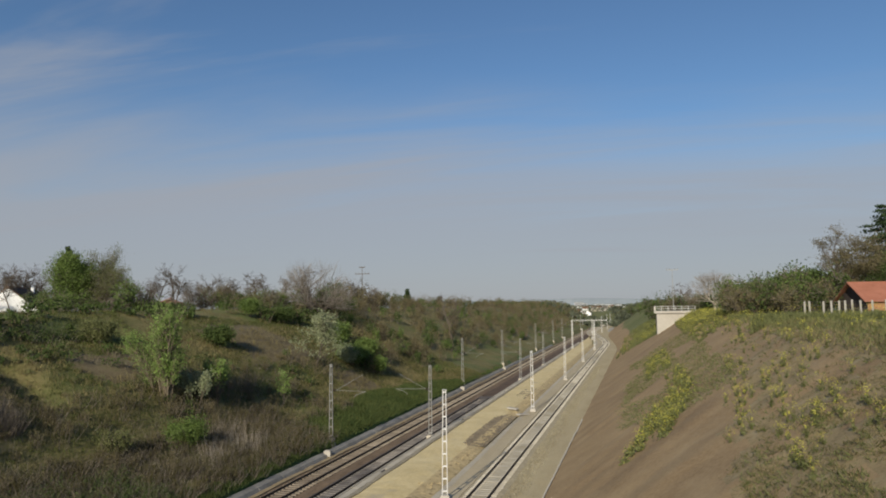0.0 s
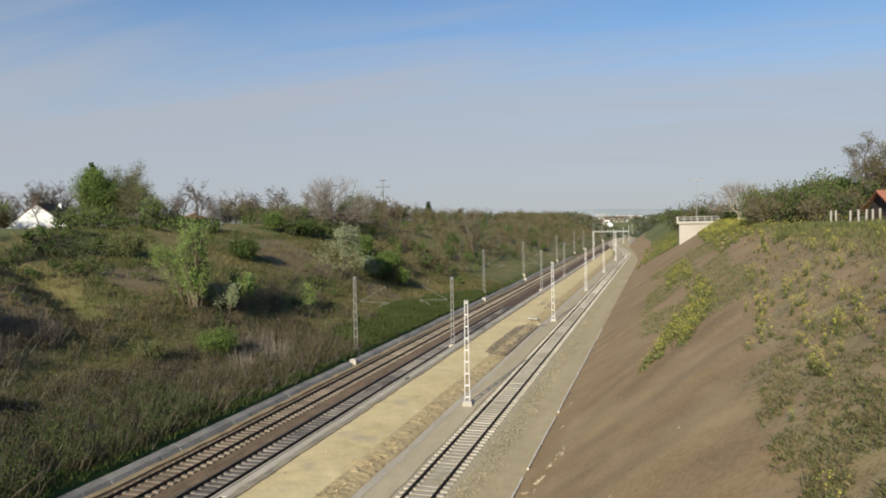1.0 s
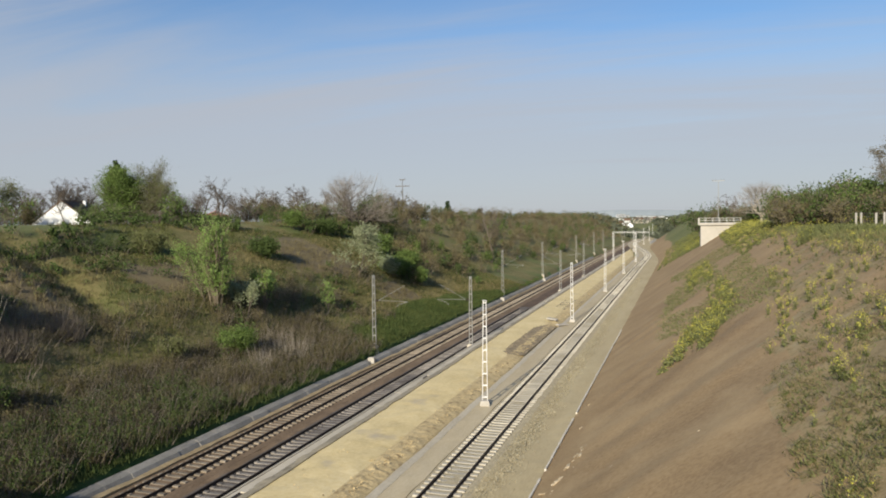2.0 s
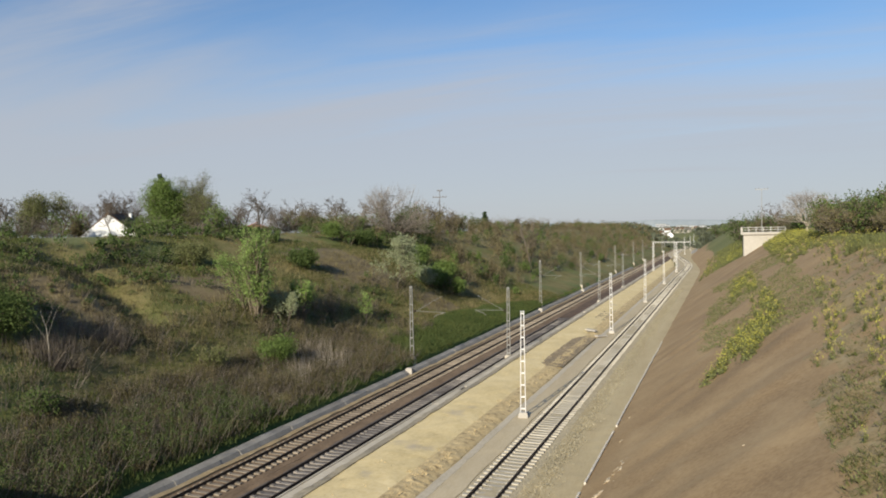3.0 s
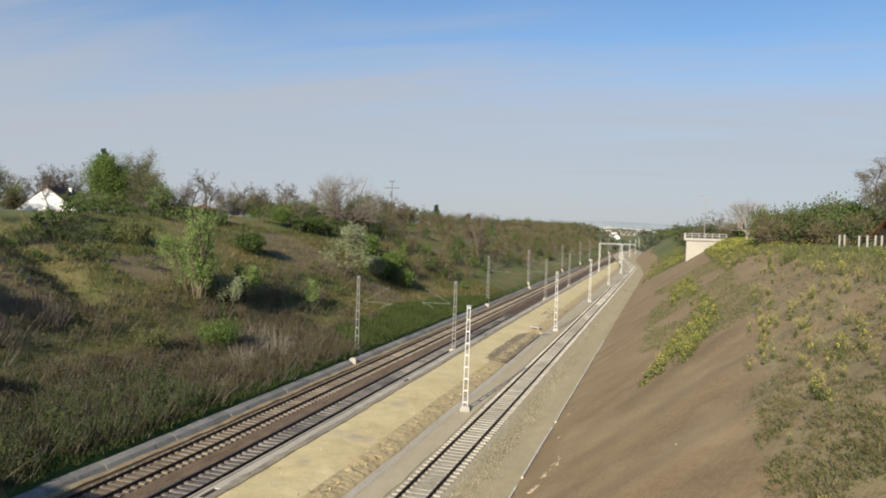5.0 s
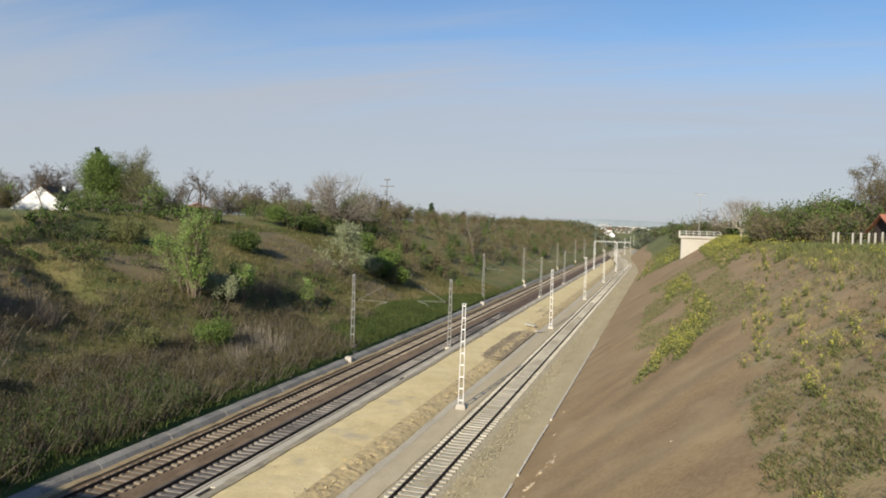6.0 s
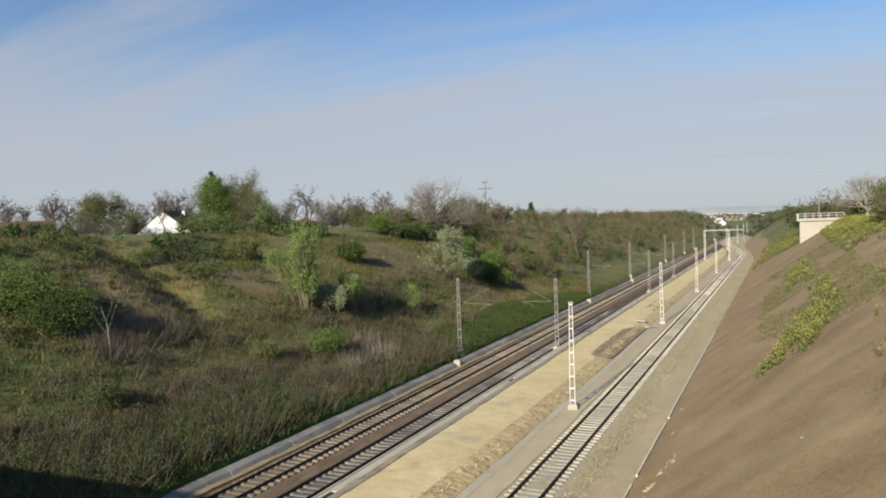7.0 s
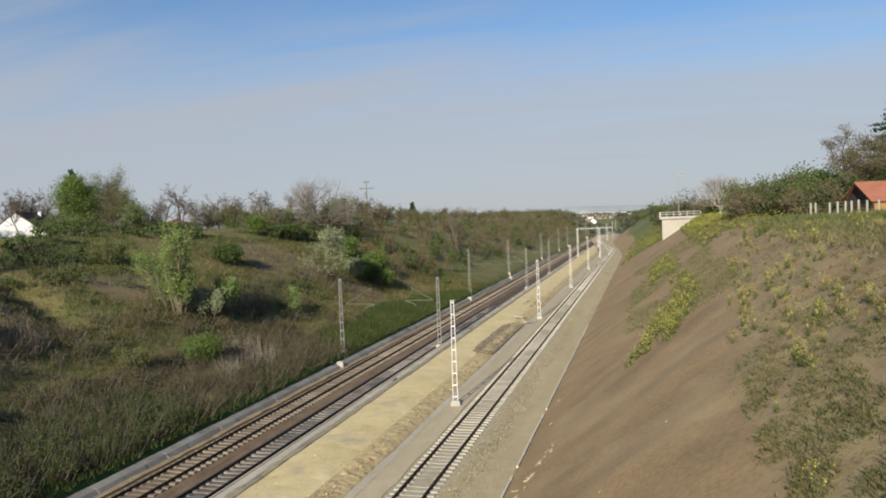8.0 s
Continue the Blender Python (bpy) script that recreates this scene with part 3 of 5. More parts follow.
# pale geotextile edge along the slope's foot
hem = Geo()
rng = random.Random(12)
ys = steps([(18, 90, 0.5)])
for j in range(len(ys) - 1):
    if noise.noise((ys[j] * 0.25, 0, 6)) > -0.4:
        a, b = ys[j], ys[j + 1]
        wa = 0.06 + 0.03 * noise.noise((a * 1.5, 0, 1))
        xa = -7.42 + 0.06 * noise.noise((a * 0.15, 2, 0))
        xb = -7.42 + 0.06 * noise.noise((b * 0.15, 2, 0))
        za, zb = ground_z(xa + wa, a) - 0.02, ground_z(xb + wa, b) - 0.02
        hem.slab([(xa - wa, a, za - 0.04), (xa + wa, a, za), (xb + wa, b, zb), (xb - wa, b, zb - 0.04)], (0, 0, 0.15))
tagged(part("geotextile_hem", hem, M_HEM), "thin pale geotextile edge along the slope's foot", "sheeting", kind="structure")

# ---- the bridge under the camera ----
bridge = thing("road_bridge", "plain concrete road bridge over the cutting", "bridge")
part("deck", Geo().box(-62, 16, -8.2, 0.35, 11.8, 12.6), M_CONCRETE, bridge)
part("kerb_beam", Geo().box(-62, 16, -8.2, -7.8, 12.6, 12.9), M_CONCRETE, bridge)
for px in (-33, -18.5, -5.2):
    part("pier", Geo().box(px - 0.5, px + 0.5, -7, -1, -1.2, 11.8), M_CONCRETE, bridge)

# ---- masts of the overhead line, no wires hung yet ----


def lattice_mast(white, h, label, arm=0, base=0.45, sink=0.5, bands=9):
    """Two tapering channel uprights tied by flat battens, on a tapered concrete foundation."""
    mat = M_WHITE if white else M_GALV
    t = thing("lattice_mast", label, "railway mast", "masts of the overhead line")
    f = Geo()
    a, b = 0.36, 0.29
    f.v = [(-a, -a, -sink), (a, -a, -sink), (a, a, -sink), (-a, a, -sink), (-a, -a, base * 0.55), (a, -a, base * 0.55), (a, a, base * 0.55), (-a, a, base * 0.55), (-b, -b, base), (b, -b, base), (b, b, base), (-b, b, base)]
    f.f = [(3, 2, 1, 0), (8, 9, 10, 11)] + [(k + i, k + (i + 1) % 4, k + 4 + (i + 1) % 4, k + 4 + i) for k in (0, 4) for i in range(4)]
    part("foundation", f, M_WALLCONC if white else M_CONCRETE, t, "pale concrete foundation block")
    w0, w1 = 0.165, 0.085

    def half(z):
        return w0 + (w1 - w0) * (z - base) / (h - base)

    for sgn in (-1, 1):
        g = Geo()
        # channel: web with two flanges
        for dy0, dy1, dx0, dx1 in ((-0.08, 0.08, 0.036, 0.05), (-0.08, -0.068, -0.005, 0.036), (0.068, 0.08, -0.005, 0.036)):
            bb = len(g.v)
            for z in (base, h):
                e = half(z)
                g.v += [(sgn * (e + dx0), dy0, z), (sgn * (e + dx1), dy0, z), (sgn * (e + dx1), dy1, z), (sgn * (e + dx0), dy1, z)]
            g.f += [(bb + 3, bb + 2, bb + 1, bb), (bb + 4, bb + 5, bb + 6, bb + 7)] + [(bb + i, bb + (i + 1) % 4, bb + 4 + (i + 1) % 4, bb + 4 + i) for i in range(4)]
        part("upright", g, mat, t)
    for i in range(bands):
        z = base + 0.25 + (h - base - 0.4) * i / (bands - 1)
        e = half(z) + 0.03
        part("batten", Geo().box(-e, e, -0.1, -0.085, z - 0.04, z + 0.04), mat, t)
        part("batten", Geo().box(-e, e, 0.085, 0.1, z - 0.04, z + 0.04), mat, t)
    part("cap_plate", Geo().box(-0.17, 0.17, -0.11, 0.11, h, h + 0.03), mat, t)
    if arm:
        z0, z1 = h * 0.66, h * 0.86
        ins = Geo()
        for z in (z0, z0 + 0.15):
            ins.tube([(arm * 0.2, 0, z), (arm * 0.55, 0, z + 0.02)], [0.035, 0.035], 6)
            for k in range(4):
                ins.tube([(arm * (0.27 + 0.07 * k), 0, z), (arm * (0.29 + 0.07 * k), 0, z)], [0.07, 0.07], 8)
        part("insulator", ins, M_RAIL, t, "dark ribbed insulators")
        c = part("cantilever", Geo().tube([(arm * 0.55, 0, z0 + 0.08), (arm * 3.9, 0, z0 + 0.02)], [0.02, 0.018], 6).tube([(arm * 0.6, 0, z0 + 0.1), (arm * 3.6, 0, z1 + 0.15)], [0.018, 0.016], 6), M_GALV, t)
        part("registration_arm", Geo().tube([(arm * 3.9, 0, z0), (arm * 2.9, 0, z0 - 0.28), (arm * 2.6, 0, z0 - 0.55)], [0.018, 0.022, 0.018], 6), M_GALV, c)
    return t


new_mast = lattice_mast(True, 8.1, "new white lattice mast on a pale concrete block")
far_mast = lattice_mast(False, 8.0, "grey lattice mast with a cantilever on the bank's foot", arm=1)
mid_mast = lattice_mast(False, 7.7, "grey lattice mast with a cantilever beside the kerb", arm=-1, base=0.2)
RNG = random.Random(21)
for i, (x, yy) in enumerate(((-14.45, 51.7), (-14.45, 96.0), (-14.25, 136.0), (-14.25, 179.0), (-19.5, 295), (-18.9, 357), (-18.4, 403), (-19.4, 470))):
    m = pose(x, yy, -0.25, RNG.gauss(0, 0.25), RNG.gauss(0, 0.3), 12)
    if i == 0:
        new_mast.matrix_basis = m
    else:
        copy_thing(new_mast, m)
for i, yy in enumerate((68.9, 125.5, 164.0, 218, 263, 294, 340, 385)):
    m = pose(-31.45 + line(yy), yy, 0.12, RNG.gauss(0, 0.3), RNG.gauss(0, 0.4), 0)
    if i == 0:
        far_mast.matrix_basis = m
    else:
        copy_thing(far_mast, m)
for i, yy in enumerate((75.0, 135.0, 168.0)):
    m = pose(-22.5 + line(yy), yy, -0.1, RNG.gauss(0, 0.3), RNG.gauss(0, 0.4), 0)
    if i == 0:
        mid_mast.matrix_basis = m
    else:
        copy_thing(mid_mast, m)
# concrete marker stubs by the far masts
stub_geo = Geo().box(-0.35, 0.35, -0.25, 0.25, -0.5, 0.3).box(-0.25, 0.25, -0.15, 0.15, 0.3, 0.36)
stub_mesh = stub_geo.mesh("marker_stub", M_WALLCONC)
for yy in (65.0, 119.5, 158):
    o = tagged(new("marker_stub", stub_mesh), "short pale concrete stub beside the drain", "concrete block", "marker stubs")
    o.location = (-30.0, yy, -0.2)

# ---- portal frames over the tracks ----


def portal(x0, x1, x2, yy, h, label):
    """Two lattice legs at x0 and x1 under a slim box beam that reaches on to x2."""
    t = thing("portal_frame", label, "railway gantry", "gantries over the tracks", at=(x0, yy, 0))
    for x in (0, x1 - x0):
        for dx in (-0.15, 0.15):
            part("leg", Geo().box(x + dx - 0.05, x + dx + 0.05, -0.12, 0.12, 0.2, h), M_WHITE, t)
        for k in range(9):
            z = 0.6 + k * (h - 0.9) / 8
            part("batten", Geo().box(x - 0.2, x + 0.2, -0.135, -0.12, z - 0.06, z + 0.06), M_WHITE, t)
        part("foundation", Geo().box(x - 0.35, x + 0.35, -0.35, 0.35, -0.9, 0.35), M_WALLCONC, t)
    b = Geo()
    n = int((x2 - x0) / 0.7)
    for dy in (-0.18, 0.18):
        for dz in (0.0, 0.24):
            b.box(-0.3, x2 - x0, dy - 0.04, dy + 0.04, h - 0.07 + dz, h + dz)
    for i in range(n + 1):
        x = (x2 - x0) * i / n
        b.box(x - 0.04, x + 0.04, -0.18, 0.18, h - 0.05, h + 0.02).box(x - 0.03, x + 0.03, -0.21, -0.18, h, h + 0.2)
    part("beam", b, M_WHITE, t)
    for x in (x1 - x0 + 2.2, x1 - x0 - 3.4):
        part("hanger", Geo().box(x - 0.06, x + 0.06, -0.06, 0.06, h - 1.5, h), M_GALV, t)
    return t


portal(-20.9, -14.2, -10.3, 224, 8.8, "white steel portal frame reaching over the new track")

# ---- bridge abutment being built on the slope ----
ab = thing("bridge_abutment", "new pale concrete bridge abutment with railings", "bridge abutment", at=(3.3, 165.8, 0))
part("wall", Geo().slab([(0, 0, 4.5), (7.9, 0, 4.5), (7.9, 0, 11.7), (0, 0, 11.7)], (0, 7.5, 0)), M_WALLCONC, ab)
part("cap_beam", Geo().box(-0.5, 8.4, -0.4, 7.9, 11.7, 12.2), M_WALLCONC, ab)
for a in range(7):
    part("rail_post", Geo().box(-0.4 + a * 1.42, -0.32 + a * 1.42, -0.3, -0.2, 12.2, 13.25), M_WHITE, ab)
for a in range(4):
    part("rail_post", Geo().box(-0.42, -0.34, 1.5 + a * 2, 1.58 + a * 2, 12.2, 13.25), M_WHITE, ab)
part("corner_post", Geo().box(-0.5, -0.2, -0.4, -0.1, 12.2, 13.3), M_WALLCONC, ab)
for z in (12.7, 13.2):
    part("handrail", Geo().box(-0.4, 8.2, -0.28, -0.22, z, z + 0.07), M_WHITE, ab)
    part("handrail", Geo().box(-0.41, -0.35, -0.2, 7.6, z, z + 0.07), M_WHITE, ab)

# ---- houses ----


def house(name, label, at, turn, width, length, eave, ridge, wall, roof, over=0.35, gable=None, windows=(), chimney=None):
    """A gabled house: width across the gable (local x), length along local y; the gable at y = 0 faces the viewer."""
    t = thing(name, label, "house")
    t.matrix_basis = pose(*at, 0, 0, turn)
    w = width / 2
    part("wall", Geo().slab([(-w, 0, -1.5), (w, 0, -1.5), (w, 0, eave), (0, 0, ridge - 0.15), (-w, 0, eave)], (0, length, 0)), wall, t)
    if gable:
        part("gable_cladding", Geo().slab([(-w, -0.05, eave - 0.6), (w, -0.05, eave - 0.6), (w, -0.05, eave), (0, -0.05, ridge - 0.15), (-w, -0.05, eave)], (0, 0.04, 0)), gable, t)
    sl = (ridge - eave) / w
    for sgn in (-1, 1):
        e = sgn * (w + over)
        r = part("roof", Geo().slab([(e, -over, eave - over * sl), (e, length + over, eave - over * sl), (0, length + over, ridge), (0, -over, ridge)], (0, 0, 0.14)), roof, t)
        rows = 9
        g = Geo()
        for k in range(rows):
            u = (k + 0.5) / rows
            x = e * (1 - u)
            z = eave - over * sl + (ridge - eave + over * sl) * u + 0.14
            g.box(min(x, x + sgn * 0.12), max(x, x + sgn * 0.12), -over, length + over, z - 0.03, z + 0.035)
        part("tile_course", g, roof, r)
    part("ridge_cap", Geo().tube([(0, -over, ridge + 0.12), (0, length + over, ridge + 0.12)], [0.12, 0.12], 6), roof, t)
    for x, z, ww, hh in windows:
        wd = part("window", Geo().box(x - ww / 2 - 0.06, x + ww / 2 + 0.06, -0.08, 0.02, z - 0.06, z + hh + 0.06), M_RENDERWHITE, t)
        part("pane", Geo().box(x - ww / 2, x + ww / 2, -0.1, -0.07, z, z + hh), M_DARKGLASS, wd)
    if chimney:
        part("chimney", Geo().box(chimney[0] - 0.22, chimney[0] + 0.22, chimney[1] - 0.22, chimney[1] + 0.22, eave, ridge + 0.2), wall, t)
    return t


def polar(az, r):
    return r * math.sin(radians(az)), r * math.cos(radians(az))


# white gable across the meadow
hx, hy = polar(-47.1, 128)
house("house", "white gabled house with a brown tiled roof behind trees", (hx, hy, 13.2), 27, 10.0, 11, 0.6, 4.5, M_RENDERWHITE, M_ROOFBROWN, over=0.1, chimney=(0.8, 8))
hx, hy = polar(-61.0, 107)
house("house", "low house with a red-brown tiled roof behind hedges", (hx, hy, 13.3), -33.5, 7, 12, 1.3, 2.75, M_OCHRE, M_ROOFBROWN)
hx, hy = polar(-36.6, 150)
house("shed", "small brick-red shed on the meadow", (hx, hy, 13.4), 36, 5.4, 6, 1.6, 2.7, M_ROOFBROWN, M_ROOFRED)
hx, hy = polar(-24.9, 170)
house("shed", "tiny white shed among bare trees", (hx, hy, 13.5), 20, 3.2, 3, 0.9, 1.7, M_RENDERWHITE, M_RENDERWHITE)
# timber house with an orange roof above the right bank
hx, hy = polar(15.3, 100)
hz = 12.2
cabin = thing("timber_house", "dark timber house with orange tiled roof behind a fence", "house")
cabin.matrix_basis = pose(hx, hy, hz, 0, 0, 11.5)
part("wall", Geo().box(0, 14, 0, 7, -1, 2.0), M_OCHRE, cabin, "ochre plank wall")
part("gable", Geo().slab([(-0.06, 0, -1), (-0.06, 7, -1), (-0.06, 7, 2.0), (-0.06, 3.5, 4.0), (-0.06, 0, 2.0)], (0.05, 0, 0)), M_TIMBER, cabin, "dark brown boarded gable")
for k in range(6):
    part("wall_plank", Geo().box(0.02, 13.98, -0.05, 0.0, 0.1 + k * 0.32, 0.38 + k * 0.32), M_OCHRE, cabin)
for sgn, y0 in ((1, -0.5), (-1, 7.5)):
    r = part("roof", Geo().slab([(-0.6, y0, 1.72), (14.6, y0, 1.72), (14.6, 3.5, 4.02), (-0.6, 3.5, 4.02)], (0, 0, 0.14)), M_ROOFRED, cabin)
    g = Geo()
    for k in range(12):
        u = (k + 0.3) / 12
        yk = y0 + (3.5 - y0) * u
        zk = 1.72 + 2.3 * u + 0.14
        g.box(-0.6, 14.6, min(yk, yk + sgn * 0.1), max(yk, yk + sgn * 0.1), zk - 0.02, zk + 0.05)
    part("tile_course", g, M_ROOFRED, r)
part("ridge_cap", Geo().tube([(-0.6, 3.5, 4.14), (14.6, 3.5, 4.14)], [0.11, 0.11], 6), M_ROOFRED, cabin)
for k in range(3):
    wd = part("window", Geo().box(2.2 + k * 4, 3.5 + k * 4, -0.09, 0.0, 0.7, 1.6), M_TIMBER, cabin)
    part("pane", Geo().box(2.3 + k * 4, 3.4 + k * 4, -0.11, -0.08, 0.78, 1.52), M_DARKGLASS, wd)

# fence of white posts along the top of the bank
fence = thing("post_fence", "fence of white concrete posts with wire", "fence", at=(0, 0, 0))
fence_pts = []
for az, hgt in ((11.4, 1.4), (11.72, 1.4), (12.6, 1.35), (13.1, 1.4), (13.55, 1.4), (13.95, 1.4), (14.37, 1.5), (14.9, 1.4), (15.6, 1.4), (16.4, 1.4), (17.3, 1.4), (18.4, 1.4)):
    r = 80 - (az - 11.4) * 0.4
    x, yy = polar(az, r)
    z = ground_z(x, yy)
    lean = RNG.gauss(0, 0.02)
    hgt = 0.85 * hgt + 0.4
    part("post", Geo().tube([(x, yy, z - 0.4), (x + lean, yy, z + hgt - 0.05), (x + lean, yy, z + hgt)], [0.1, 0.095, 0.06], 4), M_WALLCONC, fence)
    fence_pts.append((x, yy, z))
for k in (0.8, 1.2, 1.5):
    g = Geo()
    g.tube([(a, b, c + k) for a, b, c in fence_pts], [0.008] * len(fence_pts), 3)
    part("wire", g, M_GALV, fence)

# ---- power poles ----


def power_pole(az, r, top, label, mat=M_BARK, thick=1.0, arms=((0.2, 0.8), (1.9, 2.0))):
    x, yy = polar(az, r)
    z = ground_z(x, yy)
    t = thing("power_pole", label, "power pole", "power poles", at=(x, yy, z))
    h = top - z
    part("pole", Geo().tube([(0, 0, -0.5), (0, 0, h)], [0.13 * thick, 0.07 * thick], 7), mat, t)
    for k, (dz, w) in enumerate(arms):
        c = part("crossarm", Geo().box(-w, w, -0.07, 0.07, h - dz - 0.08 * thick, h - dz + 0.08 * thick), mat, t)
        for sx in (-w * 0.92, -w * 0.45, w * 0.45, w * 0.92):
            part("insulator", Geo().tube([(sx, 0, h - dz + 0.06), (sx, 0, h - dz + 0.16), (sx, 0, h - dz + 0.3)], [0.04, 0.09, 0.05], 6), M_OLDCONC, c)
    return t


power_pole(-22.06, 190, 24.6, "slim grey power pole with two crossarms")
power_pole(2.39, 172, 21.7, "slim grey power pole behind the abutment", M_GALV, 0.75, ((0.1, 1.3),))

# ---- things lying about the works ----
slab_geo = Geo()
slab_geo.box(-0.6, 0.6, -0.3, 0.3, 0, 0.16)
for x, yy, z, sx, rz, lab in ((-15.2, 92.2, -0.1, 1.6, 60, "pale concrete slab lying by a dug hole"), (-16.8, 94.0, 0.35, 1.2, -20, "pale concrete slab lying by a dug hole")):
    o = tagged(new("concrete_slab", slab_geo.mesh("concrete_slab", M_WALLCONC)), lab, "concrete slab")
    o.matrix_basis = pose(x, yy, z, 2, 4, rz) @ Matrix.Diagonal((sx, 1, 1, 1))


def stone_geo(seed, r):
    """A broken, layered shard of rock, longer than wide."""
    rng = random.Random(seed)
    bm = bmesh.new()
    bmesh.ops.create_icosphere(bm, subdivisions=2, radius=r)
    for v in bm.verts:
        v.co *= 0.75 + 0.7 * noise.noise(v.co * 1.6 / r + Vector((seed * 3.1, 0, 0))) + rng.uniform(-0.08, 0.08)
        v.co.z = round(v.co.z / (0.35 * r)) * 0.35 * r * 0.42
        v.co.y *= 2.2
        v.co.x *= 0.7
    bmesh.ops.remove_doubles(bm, verts=bm.verts, dist=r * 0.04)
    g = Geo()
    bm.verts.index_update()
    g.v = [tuple(v.co) for v in bm.verts]
    g.f = [tuple(v.index for v in f.verts) for f in bm.faces]
    bm.free()
    return g


def on_ground(name, geo, mat, x, yy, label, cat, group="", turn=0.0, sink=0.0, tilt=True):
    o = tagged(new(name, geo.mesh(name, mat) if isinstance(geo, Geo) else geo), label, cat, group)
    o.matrix_basis = pose(x, yy, ground_z(x, yy) - sink, 0, -34 if tilt and x > RIGHT_TOE else 0, turn)
    return o


STONES = [(-3.2, 33.0, 0.1), (0.6, 31.0, 0.08), (-2.0, 27.0, 0.09), (-6.3, 45.6, 0.16), (-6.6, 52.0, 0.14)]
rng = random.Random(44)
for k in range(17):
    u = k / 16
    STONES.append((-6.25 + 0.9 * u + rng.gauss(0, 0.18), 33.2 + 7.0 * u + rng.gauss(0, 0.25), 0.09 + 0.22 * rng.random() ** 2))
for i, (x, yy, r) in enumerate(STONES):
    on_ground("stone", stone_geo(i, r), M_STONE, x, yy, "pale tan shard of rock half sunk in the slope", "stone", "stones on the slope", turn=-18 + rng.gauss(0, 14), sink=0.02)

# dark dug faces in the edge of the sand, combed by a digger's teeth
for i, (x, yy, a, b) in enumerate(((-16.75, 80.0, 1.15, 10.0), (-17.3, 112.5, 1.4, 7.0))):
    g = Geo()
    m, n = 18, int(b * 12)
    for j in range(n + 1):
        for k in range(m + 1):
            u, w = k / m * 2 - 1, j / n * 2 - 1
            px, py = x + a * u, yy + b * w + 0.5 * u
            comb = 0.5 + 0.5 * math.sin(py * 5.2 + 2.0 * noise.noise((px, py * 0.6, i)))
            edge = 1.02 - abs(w) ** 4 - (0.45 + 0.5 * comb) * max(0.0, -u) ** 2
            rough = 0.05 * comb + 0.09 * noise.noise((px * 2.2, py * 1.3, 7)) + 0.05 * noise.noise((px * 6, py * 4, 8))
            g.v.append((px, py, 0.27 - 0.16 * (u + 1) + rough - (0.3 if edge <= 0 else 0)))
    for j in range(n):
        for k in range(m):
            q = j * (m + 1) + k
            g.f.append((q, q + 1, q + m + 2, q + m + 1))
    tagged(part("dug_earth", g, M_DUG), "dark dug earth face combed into the sand", "earth heap")

# pale spoil heap where the track swings away
g = Geo()
n = 26
for j in range(n + 1):
    for i in range(n + 1):
        u, w = i / n * 2 - 1, j / n * 2 - 1
        d = max(0.0, 1 - u * u - w * w)
        g.v.append((-16.2 + 1.3 * u, 398 + 40 * w, -0.4 + 0.9 * d * (0.7 + 0.9 * noise.noise((u * 3, w * 9, 3)))))
for j in range(n):
    for i in range(n):
        g.f.append((j * (n + 1) + i, j * (n + 1) + i + 1, (j + 1) * (n + 1) + i + 1, (j + 1) * (n + 1) + i))
tagged(part("spoil_heap", g, M_WALLCONC), "pale heap of spoil beside the far track", "spoil heap")

# ---- the town far off and the hills ----
rngt = random.Random(5)
town_walls = [M_RENDERWHITE, M_RENDERWHITE, M_WALLCONC, M_CONCRETE]
for i in range(36):
    az = -5.3 + 4.6 * rngt.random()
    r = 980 + 600 * rngt.random() ** 1.5
    x, yy = polar(az, r)
    w, ln_, ev = 6.5 + 2 * rngt.random(), 6.5 + 3 * rngt.random(), 3.2 + 1.4 * rngt.random()
    house("town_house", "small far house at the edge of town", (x, yy, ground_z(x, yy)), rngt.choice((-30, 20, 80, 110)) + rngt.gauss(0, 12), w, ln_, ev, ev + 2.6, rngt.choice(town_walls), rngt.choice((M_ROOFBROWN, M_ROOFBROWN, M_OLDCONC)))
for az, r in ((-5.22, 820), (-4.6, 830), (-4.05, 840), (-1.2, 760)):
    x, yy = polar(az, r)
    house("town_house", "white gabled house at the edge of town", (x, yy, ground_z(x, yy) + 1.6), 5 + rngt.gauss(0, 6), 6.4, 9, 2.0, 4.6, M_RENDERWHITE, M_ROOFBROWN)
# far walls: blue-grey paling by distance haze is mixed into the colour
M_HAZYWALL = material("haze_tinted_render", [(0.4, 0.42, 0.45), (0.47, 0.49, 0.52), (0.53, 0.55, 0.58)], 0.05, bump=0.0)
for az, r, w, h in ((-4.75, 1900, 24, 13), (-4.3, 2000, 14, 10), (-3.2, 2100, 30, 8), (-2.4, 1700, 18, 8), (-1.7, 1500, 14, 8)):
    x, yy = polar(az, r)
    t = thing("apartment_block", "apartment block far off, paled by painted haze", "apartment block", at=(x, yy, ground_z(x, yy)))
    part("wall", Geo().box(-w / 2, w / 2, 0, 14, -2, h), M_HAZYWALL, t)
    part("roof", Geo().box(-w / 2 - 0.5, w / 2 + 0.5, -0.5, 14.5, h, h + 0.8), M_OLDCONC, t)
    for fl in range(int(h / 3)):
        part("window_band", Geo().box(-w / 2 + 1, w / 2 - 1, -0.15, 0.1, 1 + fl * 3, 2.3 + fl * 3), M_DARKGLASS, t)
# distance haze is put into the hills' blue-grey colour
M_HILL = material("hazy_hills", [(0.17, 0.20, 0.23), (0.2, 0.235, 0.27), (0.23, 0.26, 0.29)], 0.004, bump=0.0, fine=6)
hill = Geo()
hs = steps([(-70, 60, 1.0)])
